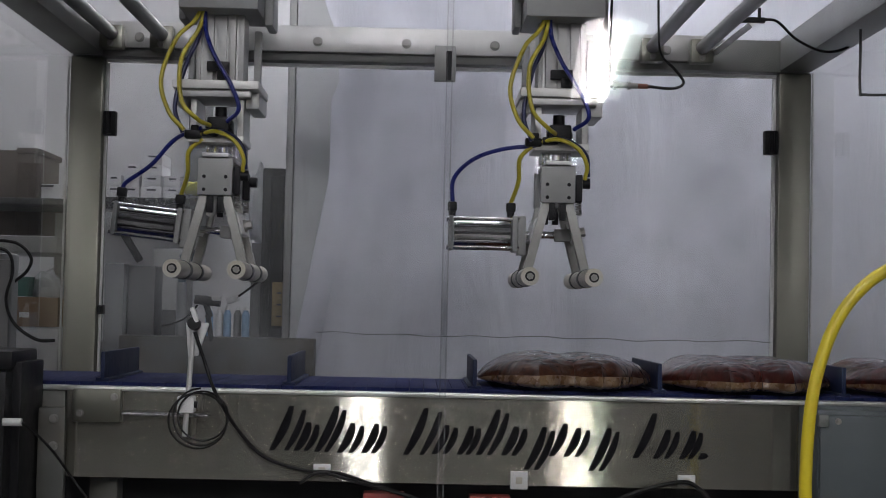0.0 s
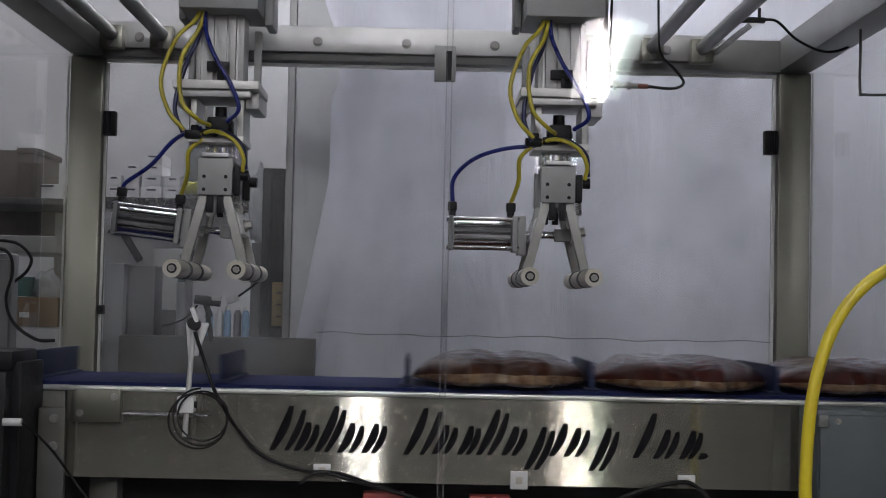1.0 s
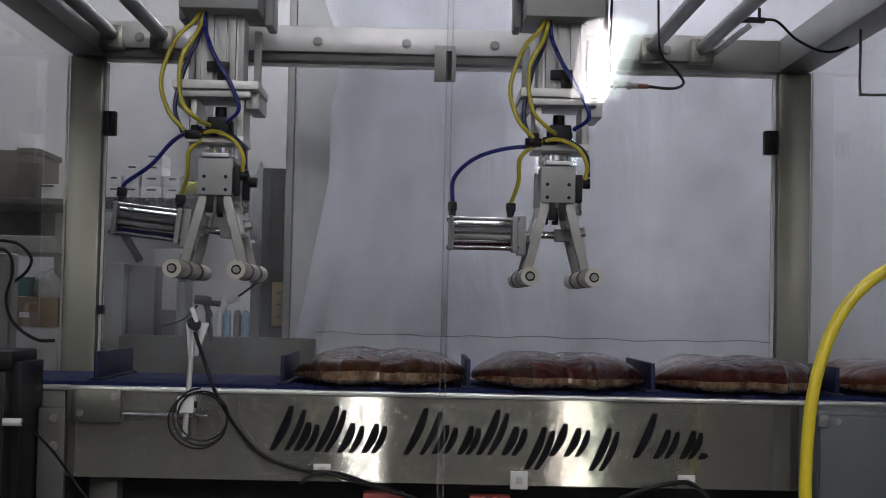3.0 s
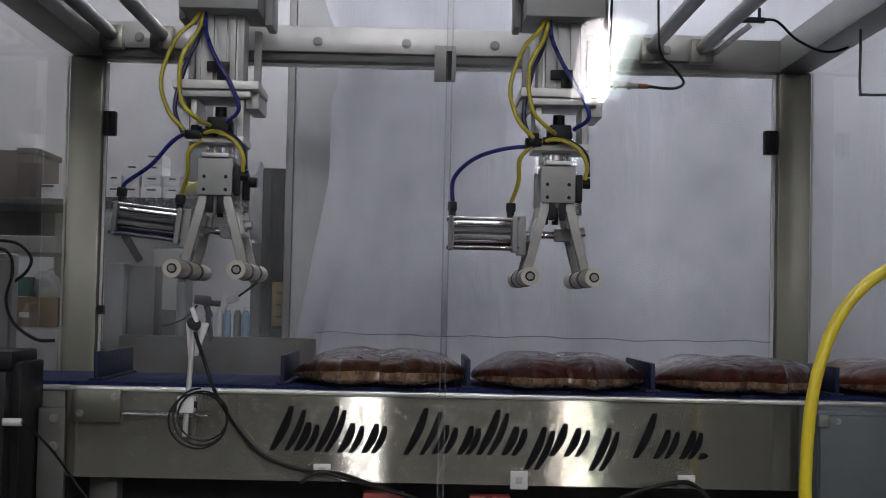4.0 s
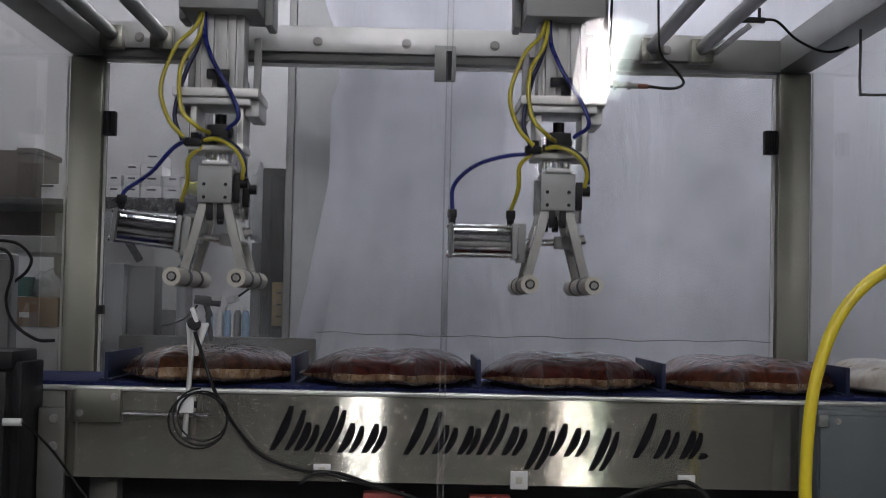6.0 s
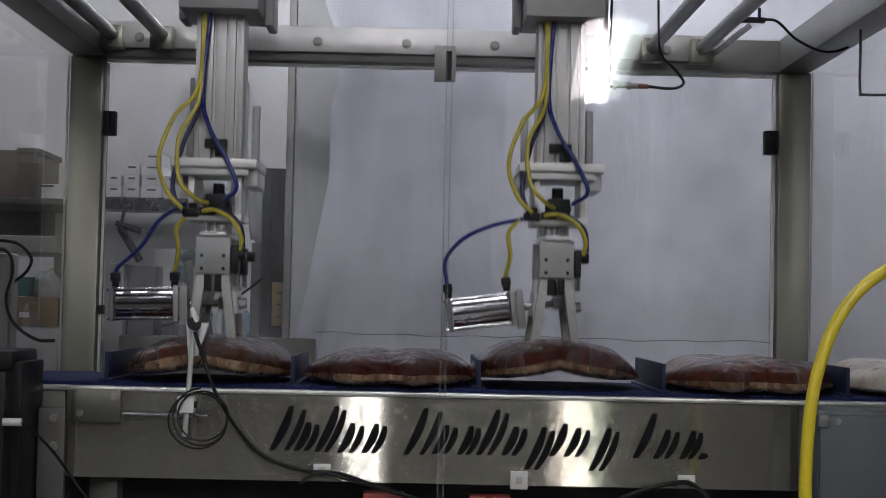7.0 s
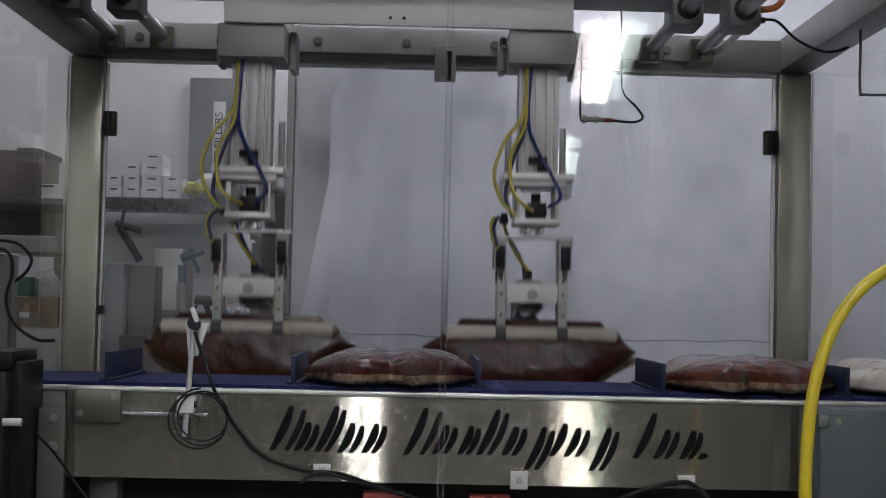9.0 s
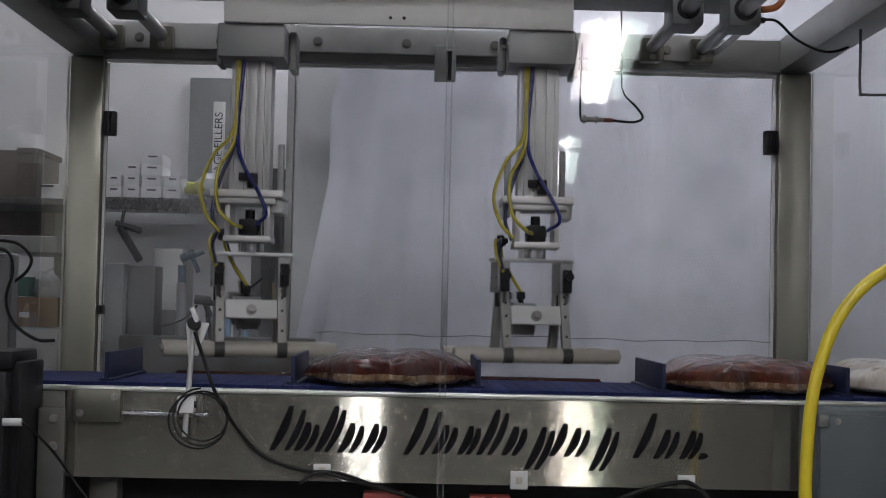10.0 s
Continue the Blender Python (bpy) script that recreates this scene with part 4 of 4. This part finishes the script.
pouch_5 = pouch(POUCH_X + 4 * SLOT, 4, "pale filled pouch with whitish content", [PALE_POUCH, PALE_POUCH])

# ---- plastic sheet behind the machine ----
bm = nb()
rows_v = []
NX, NZ = 150, 40
for k in range(NZ + 1):
    z = 0.60 + (2.45 - 0.60) * k / NZ
    left = -0.352 + 0.10 * min(1, max(0, (z - 0.90) / 0.55)) + (0.02 if z > 1.7 else 0)
    left -= 0.045 * min(1, max(0, (z - 1.83) / 0.10))
    row = []
    for i in range(NX + 1):
        u = i / NX
        x = left + (2.6 - left) * u ** 1.15
        near = math.exp(-((x - left) / 0.35) ** 2)
        y = 3.92 + 0.030 * near * math.sin(26 * (x - left) + 0.8 * z) + 0.012 * math.sin(9 * x + 2.2 * z) + 0.010 * math.sin(4 * z + 3 * x) + 0.006 * math.sin(17 * x - 5 * z)
        y -= 0.030 * math.exp(-((x - left - 0.075) / 0.018) ** 2) * min(1, max(0, (1.55 - z) / 0.4))
        y += 0.02 * noise.noise((x * 3, z * 2.2, 0.3)) + 0.10 * near * max(0, 1.2 - z) + 0.007 * noise.noise((x * 14, z * 1.6, 4.1))
        row.append(bm.verts.new((x, y, z)))
    rows_v.append(row)
for a, b in zip(rows_v, rows_v[1:]):
    for i in range(NX):
        bm.faces.new((a[i], a[i + 1], b[i + 1], b[i]))
tagged(part("plastic_sheet", bm, SHEET), "milky white plastic sheet hung behind the machine", "plastic sheet")
bm = nb()
cy(bm, (-0.4, 3.93, 2.46), (2.7, 3.93, 2.46), 0.012, 10)
for hx in (-0.2, 1.2, 2.5):
    cy(bm, (hx, 3.93, 2.46), (hx, 3.93, RZ), 0.005, 8)
tagged(part("sheet_rail", bm, STEEL_DULL), "steel pipe carrying the plastic sheet", "rail")

# ---- room behind, beside the sheet ----
t = thing("steel_cabinet", "tall stainless steel cabinet behind the sheet", "cabinet")
solid("door", CABINET, -0.381, 0.25, 4.30, 4.32, 0.05, 2.10, 0.003, t)
solid("side", STEEL_DULL, -0.404, -0.382, 4.29, 4.9, 0.0, 2.12, 0.003, t)
solid("body", STEEL_DULL, -0.381, 0.25, 4.325, 4.9, 0.0, 2.12, 0.003, t)
t = thing("dark_cabinet", "dark grey upright cabinet beside the wall", "cabinet")
solid("body", DARK_MACH, -0.505, -0.432, 4.60, 4.95, 0, 1.532, 0.006, t)
solid("door", DARK_MACH, -0.476, -0.434, 4.585, 4.5995, 0.1, 1.528 - 0.02, 0.004, t)
t = thing("notice_board", "tan notice board leaning at the cabinet", "board")
solid("panel", TAN, -0.451, -0.355, 4.45, 4.475, 1.030, 1.166, 0.003, t)
for r in range(3):
    for c in range(3):
        solid("mark", INK_SOFT, -0.436 + c * 0.026, -0.436 + c * 0.026 + 0.014, 4.447, 4.4495, 1.130 - r * 0.036, 1.130 - r * 0.036 + 0.005, 0, t)
solid("foot", DARK_MACH, -0.451, -0.355, 4.44, 4.50, 0, 1.027, 0.003, t)

wp = thing("wall_panel", "grey steel wall panel with a white upright label", "panel")
solid("panel", GREY_MACH, -0.843, -0.639, 5.20, 5.30, 1.454, 1.911, 0.005, wp)
label_strip = solid("label", WHITE_P, -0.755, -0.712, 5.192, 5.1995, 1.542, 1.824, 0.001, wp)
cu = bpy.data.curves.new("label_text", "FONT")
cu.body, cu.size, cu.extrude, cu.align_x, cu.align_y = "AGE FILLERS", 0.040, 0.0008, "CENTER", "CENTER"
tx = new("label_text", cu)
tx.location = (-0.733, 5.190, 1.677)
tx.rotation_euler = (radians(90), radians(-90), 0)
cu.materials.append(INK)
tx.parent = wp
sh = thing("wire_shelf", "dark wire shelf on the wall", "shelf")
bm = nb()
for k in range(7):
    yy = 4.80 + k * 0.07
    cy(bm, (-1.30, yy, 1.438), (-0.693, yy, 1.438), 0.004, 6)
for k in range(24):
    xx = -1.28 + k * 0.0255
    cy(bm, (xx, 4.80, 1.435), (xx, 5.28, 1.435), 0.003, 6)
bx(bm, -1.30, -0.693, 4.795, 4.803, 1.401, 1.420)
part("wires", bm, DARK_MACH, sh)
# solid board added to the open wire shelf to shade the wall below
solid("shade_deck", DARK_MACH, -1.30, -0.693, 4.81, 5.265, 1.420, 1.430, 0.001, sh)
bm = nb()
rnd = random.Random(5)
for k in range(70):
    xx, zz = rnd.uniform(-1.26, -0.72), 1.420 + rnd.uniform(-0.016, 0.012)
    bx(bm, -0.012, 0.012, -0.01, 0.01, -0.008, 0.008, 0.002, Matrix.Translation((xx, 4.785 + rnd.uniform(-0.005, 0.005), zz)) @ Matrix.Rotation(rnd.uniform(0, 3), 4, "Y"))
part("hooks", bm, BLACK, sh)
SHELF_Z = 1.442


def carton(x0, x1, row, tall):
    z0 = SHELF_Z + 0.003 + row * 0.0375
    t = thing("small_carton", "small white printed carton on the wire shelf", "carton", (0, 0, 0), "small cartons")
    solid("case", WHITE_BOX, x0, x1, 4.83, 5.0, z0, z0 + tall, 0.001, t)
    solid("print", INK_SOFT, x0 + (x1 - x0) * 0.3, x0 + (x1 - x0) * 0.75, 4.828, 4.8298, z0 + tall * 0.62, z0 + tall * 0.78, 0, t)


for x0, x1, n in ((-1.056, -1.001, 2), (-0.998, -0.941, 3), (-0.938, -0.868, 4), (-0.863, -0.803, 2)):
    for r in range(n):
        carton(x0 + (0.003 if r % 2 else 0), x1 - (0.004 if r % 3 == 1 else 0.001), r, 0.0368)


def crumple(name, label, category, c, size, mat, seed_no, group=""):
    bm = nb()
    bmesh.ops.create_icosphere(bm, subdivisions=3, radius=1.0)
    for v in bm.verts:
        d = 1 + 0.35 * noise.noise(v.co * 1.7 + Vector((seed_no, 0, 0))) + 0.18 * noise.noise(v.co * 5 + Vector((0, seed_no, 0)))
        v.co = Vector((v.co.x * size[0] * d + c[0], v.co.y * size[1] * d + c[1], max(v.co.z, -0.75) * size[2] * d + c[2]))
    return tagged(part(name, bm, mat), label, category, group)


crumple("film_bag", "crumpled yellow plastic bag on the shelf", "bag", (-0.762, 4.85, SHELF_Z + 0.036), (0.032, 0.04, 0.026), LIME, 2)
crumple("film_bag", "crumpled clear plastic bag on the shelf", "bag", (-0.721, 4.95, SHELF_Z + 0.05), (0.06, 0.05, 0.045), FILM_WHITE, 4)
crumple("film_bag", "crumpled shiny film beside the dark cabinet", "bag", (-0.521, 4.66, 1.400), (0.030, 0.03, 0.14), FILM_WHITE, 7)
solid_col = thing("film_roll_stand", "grey stand under shiny film", "stand")
solid("post", GREY_MACH, -0.540, -0.505, 4.64, 4.70, 0, 1.294, 0.004, solid_col)

t = thing("work_bench", "white wall bench under the wire shelf", "bench")
solid("top", WHITE_P, -1.9, -0.55, 4.95, 5.30, 0.86, 0.90, 0.004, t)
solid("backboard", WALL, -1.9, -0.52, 5.27, 5.30, 0.90, 1.381, 0.002, t)
for lx in (-1.85, -0.62):
    solid("leg", STEEL_DULL, lx, lx + 0.04, 5.0, 5.04, 0, 0.86, 0.002, t)
t = thing("hand_tool", "dark hand tool hung from the shelf", "tool")
bm = nb()
cy(bm, (-0.987, 4.75, 1.340), (-0.917, 4.75, 1.230), 0.013, 10)
cy(bm, (-1.000, 4.75, 1.353), (-0.916, 4.75, 1.327), 0.010, 10)
cy(bm, (-0.983, 4.75, 1.335), (-0.974, 4.76, 1.409), 0.006, 8)
part("handle", bm, BLACK, t)
t = thing("hand_tool", "teal spray gun standing on a post", "tool")
bm = nb()
cy(bm, (-0.706, 4.3, 1.207), (-0.704, 4.3, 1.157), 0.012, 10)
cy(bm, (-0.709, 4.3, 1.227), (-0.668, 4.3, 1.247), 0.012, 10)
cy(bm, (-0.676, 4.3, 1.233), (-0.640, 4.3, 1.251), 0.007, 8)
cy(bm, (-0.676, 4.3, 1.233), (-0.655, 4.3, 1.188), 0.007, 8)
part("body", bm, TEAL, t)
part("stand", cy(nb(), (-0.704, 4.3, 1.157), (-0.698, 4.3, 0.0), 0.016, 10), GREY_MACH, t)
t = thing("steel_bin", "dull grey steel bin behind the machine", "bin")
solid("body", STEEL_DULL, -0.811, -0.718, 4.40, 4.6, 0.4, 1.260, 0.005, t)
solid("foot", DARK_MACH, -0.813, -0.704, 4.39, 4.62, 0, 1.074, 0.005, t)
t = thing("control_pedestal", "grey twin control pedestal behind the posts", "pedestal")
solid("front", GREY_MACH, -0.865, -0.811, 3.98, 4.10, 0.0, 1.201, 0.005, t)
solid("rear", DARK_MACH, -0.808, -0.732, 4.02, 4.14, 0.0, 1.197, 0.005, t)
for k, (bx_, col) in enumerate(((-0.605, SKY_BLUE), (-0.579, WHITE_P), (-0.553, SKY_BLUE), (-0.526, GREY_MACH), (-0.500, SKY_BLUE))):
    t = thing("bottle", "small plastic bottle on the rear table", "bottle", (bx_, 4.2 + 0.02 * (k % 2), 0.98), "bottles on the rear table")
    bm = nb()
    cy(bm, (0, 0, 0.0), (0, 0, 0.085), 0.0115, 14)
    cy(bm, (0, 0, 0.085), (0, 0, 0.098), 0.0115, 14, 0.006)
    part("bottle_body", bm, col, t)
    part("cap", cy(nb(), (0, 0, 0.098), (0, 0, 0.108), 0.006, 12), WHITE_P, t)
t = thing("rear_table", "grey steel table behind the rear rail", "table")
solid("top", STEEL_DULL, -0.95, -0.30, 3.98 + 0.16, 4.30, 0.94, 0.98, 0.004, t)
for lx in (-0.93, -0.35):
    solid("leg", STEEL_DULL, lx, lx + 0.03, 4.15, 4.18, 0, 0.94, 0.002, t)
t = thing("clamp_arm", "grey jointed clamp arm behind the sensor", "clamp")
bm = nb()
cy(bm, (-0.574, 3.72, 1.106), (-0.509, 3.72, 1.100), 0.012, 10)
cy(bm, (-0.553, 3.72, 1.114), (-0.537, 3.74, 1.063), 0.008, 10)
part("joint", bm, DARK_MACH, t)
bm = nb()
bx(bm, -0.016, 0.016, -0.01, 0.01, -0.008, 0.008, 0.003, Matrix.Translation((-0.477, 3.72, 1.108)) @ Matrix.Rotation(radians(-20), 4, "Y"))
bx(bm, -0.012, 0.012, -0.01, 0.01, -0.006, 0.006, 0.002, Matrix.Translation((-0.517, 3.71, 1.110)))
part("pad", bm, WHITE_P, t)
part("lead", tube(nb(), [(-0.466, 3.72, 1.114), (-0.430, 3.72, 1.141), (-0.402, 3.72, 1.165)], 0.003, 6), CABLE, t)
part("stalk", cy(nb(), (-0.543, 3.74, 1.066), (-0.537, 3.80, 0.98), 0.007, 10), DARK_MACH, t)
loose("floor_lead", "black lead lying behind the pedestal", "cable",
      [(-0.759, 4.13, 1.024), (-0.708, 4.13, 1.034), (-0.662, 4.14, 1.055), (-0.631, 4.14, 1.091)], 0.003, CABLE)

# ---- clutter seen through the side guard ----
t = thing("shelf_unit", "grey steel shelf unit beside the machine", "shelf")
solid("shelf_board", STEEL_DULL, -1.222, -0.977, 3.9, 4.3, 1.223, 1.267, 0.003, t)
solid("back_board", BROWN_MACH, -1.342, -1.063, 4.28, 4.30, 1.285, 1.394, 0.002, t)
solid("upper_board", DARK_MACH, -1.241, -0.977, 3.95, 4.3, 1.356, 1.374, 0.003, t)
for px in (-1.319, -1.071):
    solid("upright", STEEL_DULL, px, px + 0.03, 4.24, 4.279, 0, 1.351, 0.002, t)
t = thing("storage_box", "brown cardboard storage box on the shelf", "box")
solid("case", BROWN_MACH, -1.211, -1.065, 4.0, 4.25, 1.374 + 0.002, 1.509, 0.004, t)
solid("lid", BROWN_MACH, -1.121 , -1.060, 3.995, 4.26, 1.500, 1.516, 0.002, t)
t = thing("small_carton", "white carton on the side shelf", "carton", group="small cartons")
solid("case", WHITE_BOX, -1.072, -1.003, 4.05, 4.2, 1.374 + 0.002, 1.421, 0.003, t)
solid("print", INK_SOFT, -1.066, -1.030, 4.046, 4.0495, 1.418 - 0.006, 1.418, 0, t)
t = thing("cardboard_box", "brown cardboard box on a white stack", "box")
solid("case", CARD, -1.060, -0.944, 3.8, 4.05, 1.025, 1.103, 0.003, t)
solid("label", WHITE_P, -1.044, -1.019, 3.797, 3.7995, 1.049, 1.063, 0, t)
t = thing("bin_stack", "white plastic bin under a cardboard box", "bin")
solid("bin", WHITE_BOX, -1.063, -0.937, 3.78, 4.1, 0.0, 1.023, 0.006, t)
crumple("film_bag", "crumpled clear film bag in a box", "bag", (-0.999, 3.9, 1.125), (0.042, 0.05, 0.05), FILM_WHITE, 11)
t = thing("green_crate", "small green plastic tub", "tub")
bm = nb()
bx(bm, -1.062, -1.028, 3.82, 3.90, 1.104, 1.156, 0.003)
part("tub", bm, GREEN, t)
t = thing("side_machine", "grey machine housing beside the guard", "machine")
solid("housing", GREY_MACH, -0.960, -0.841, 3.0, 3.05, 0.0, 1.192, 0.008, t)
solid("cover", DARK_MACH, -0.953, -0.840, 2.975, 2.9995, 0.5, 1.178, 0.004, t)
loose("machine_cable", "black cable looped over the grey machine", "cable",
      [(-0.905, 3.0, 1.219), (-0.837, 3.0, 1.214), (-0.805, 3.0, 1.185), (-0.812, 3.0, 1.156), (-0.842, 3.02, 1.134)], 0.0035, CABLE, "machine cables")
loose("machine_cable", "black cable drooping from the grey machine", "cable",
      [(-0.893, 2.97, 1.203), (-0.846, 2.97, 1.195), (-0.833, 2.97, 1.155), (-0.845, 2.97, 1.097), (-0.827, 2.97, 1.048), (-0.781, 2.97, 1.016), (-0.742, 2.97, 1.014)], 0.0035, CABLE, "machine cables")


# ---- movement ----
def belt_shift():
    """Seconds and way of the belt: two index moves of one slot each."""
    return ((0, 0), (0.75, 0), (0.85, -0.028), (1.0, -0.122), (1.1, -0.182), (1.2, -0.236), (1.3, -0.290), (1.4, -0.325), (1.5, -0.344), (1.6, -0.346), (5.1, -0.346), (5.2, -0.356), (5.3, -0.384),
             (5.4, -0.428), (5.5, -0.484), (5.6, -0.546), (5.7, -0.602), (5.8, -0.644), (5.9, -0.660), (6.0, -0.661), (10.0, -0.661))


def motions():
    steps = belt_shift()
    walk(belt, [(t, pose(s, 0, 0.945)) for t, s in steps])
    for p in (pouch_2, pouch_4, pouch_5):
        x0 = p[0].location.x
        walk(p[0], [(t, pose(x0 + s, 2.75, 0.977)) for t, s in steps])
    # gantry: over the belt, then back over the tray
    travel = [(0, 2.75), (7.5, 2.75), (7.6, 2.765), (7.7, 2.815), (7.8, 2.89), (7.9, 2.972), (8.0, 3.065), (8.1, 3.155), (8.2, 3.235), (8.3, 3.264), (8.4, 3.266), (10.0, 3.266)]
    walk(gantry, [(t, pose(0, y, 0)) for t, y in travel])

    def along(t):
        for (t0, y0), (t1, y1) in zip(travel, travel[1:]):
            if t0 <= t <= t1:
                return y0 + (y1 - y0) * (t - t0) / (t1 - t0)
        return travel[-1][1]

    end = [(8.0, -0.012), (8.1, -0.011), (8.2, -0.011), (8.3, -0.011), (8.4, -0.011), (8.7, -0.011), (8.8, -0.018), (8.9, -0.056), (9.0, -0.110), (9.1, -0.170), (9.2, -0.222), (9.3, -0.240), (9.75, -0.240), (9.85, -0.228), (9.9, -0.205), (10.0, -0.162)]
    drop_r = [(0, 0), (5.85, 0), (6.05, -0.03), (6.45, -0.148), (6.6, -0.158), (6.9, -0.158), (7.0, -0.140), (7.1, -0.098), (7.2, -0.052), (7.3, -0.026), (7.4, -0.017), (7.5, -0.017), (7.6, -0.017), (7.7, -0.016), (7.8, -0.014), (7.9, -0.013)] + end
    drop_l = [(0, 0), (5.85, 0), (6.05, -0.03), (6.45, -0.148), (6.6, -0.158), (6.9, -0.158), (7.0, -0.146), (7.1, -0.108), (7.2, -0.066), (7.3, -0.036), (7.4, -0.016), (7.5, -0.010), (7.6, -0.009), (7.7, -0.010), (7.8, -0.011), (7.9, -0.012)] + end
    turn_r = {7.1: -10, 7.2: -32, 7.3: -66, 7.4: -88}
    turn_l = {7.1: 0, 7.2: -4, 7.3: -12, 7.4: -30, 7.5: -45, 7.6: -59, 7.7: -69, 7.8: -80, 7.9: -87}
    jaw_keys = {6.9: 13.0, 7.0: 7.5, 7.1: 4.5, 7.2: 3.5}

    def turn_at(table, t):
        if t < 7.1:
            return 0
        if t > 9.95:
            return -78
        return table.get(t, -90)

    def opening(t):
        if t < 6.9:
            return 14.5
        if t <= 7.2:
            return jaw_keys[t]
        return {9.75: 4.0, 9.85: 9.0, 9.9: 12.0, 10.0: 14.5}.get(t, 3.5)

    for head, grip, ja, jb, ram, tilt, drop, table in ((head_left, grip_left, jaw_left_a, jaw_left_b, ram_left, 6, drop_l, turn_l),
                                           (head_right, grip_right, jaw_right_a, jaw_right_b, ram_right, 0, drop_r, turn_r)):
        hx, gx = head.location.x, grip.location.x
        walk(head, [(t, pose(hx, along(t), 1.512 + z)) for t, z in drop])
        walk(grip, [(t, pose(gx, along(t), 1.398 + z, 0, 0, turn_at(table, t))) for t, z in drop])
        walk(ja, [(t, pose(-0.022, 0, -0.104, 0, opening(t), 0)) for t, z in drop])
        walk(ram, [(t, pose(-0.070, 0, -0.156, 0, tilt - 12 * (14.5 - opening(t)) / 11, 0)) for t, z in drop])
        walk(jb, [(t, pose(0.022, 0, -0.104, 0, -opening(t), 0)) for t, z in drop])
    # the two pouches that are picked up fold over and hang
    for (p, a, c), gx, drop, table in ((pouch_1, -0.381, drop_l, turn_l), (pouch_3, 0.255, drop_r, turn_r)):
        x0 = p.location.x
        rows = [(t, pose(x0 + s, 2.75, 0.977)) for t, s in steps if t < 6.5]
        fold = {6.9: 0, 7.0: 9, 7.1: 48, 7.2: 63, 7.3: 72, 7.4: 76}
        lift = []
        for t, z in drop:
            if t < 6.9:
                continue
            hold = 1.148 + z + (0.012 if t > 7.2 else 0)
            if t == 6.9:
                lift.append((t, pose(x0 - 0.661, 2.75, 0.977), 2))
            elif t <= 9.3:
                angle = fold.get(t, 76)
                lift.append((t, pose(gx, along(t), max(hold, 0.92) if t > 9.0 else max(hold, 1.0), 0, 0, turn_at(table, t)), angle if t < 9.15 else 78))
            else:
                lift.append((t, pose(gx, along(t), 0.92, 0, 0, -90), 78))
        walk(p, rows + [(t, m) for t, m, _ in lift])
        walk(a, [(0, pose(0, 0, 0)), (6.8, pose(0, 0, 0))] + [(t, pose(0, 0, 0, 0, f, 0)) for t, m, f in lift])
        walk(c, [(0, pose(0, 0, 0, 0, 0, 180)), (6.8, pose(0, 0, 0, 0, 0, 180))] + [(t, pose(0, 0, 0, 0, f, 180)) for t, m, f in lift])


motions()
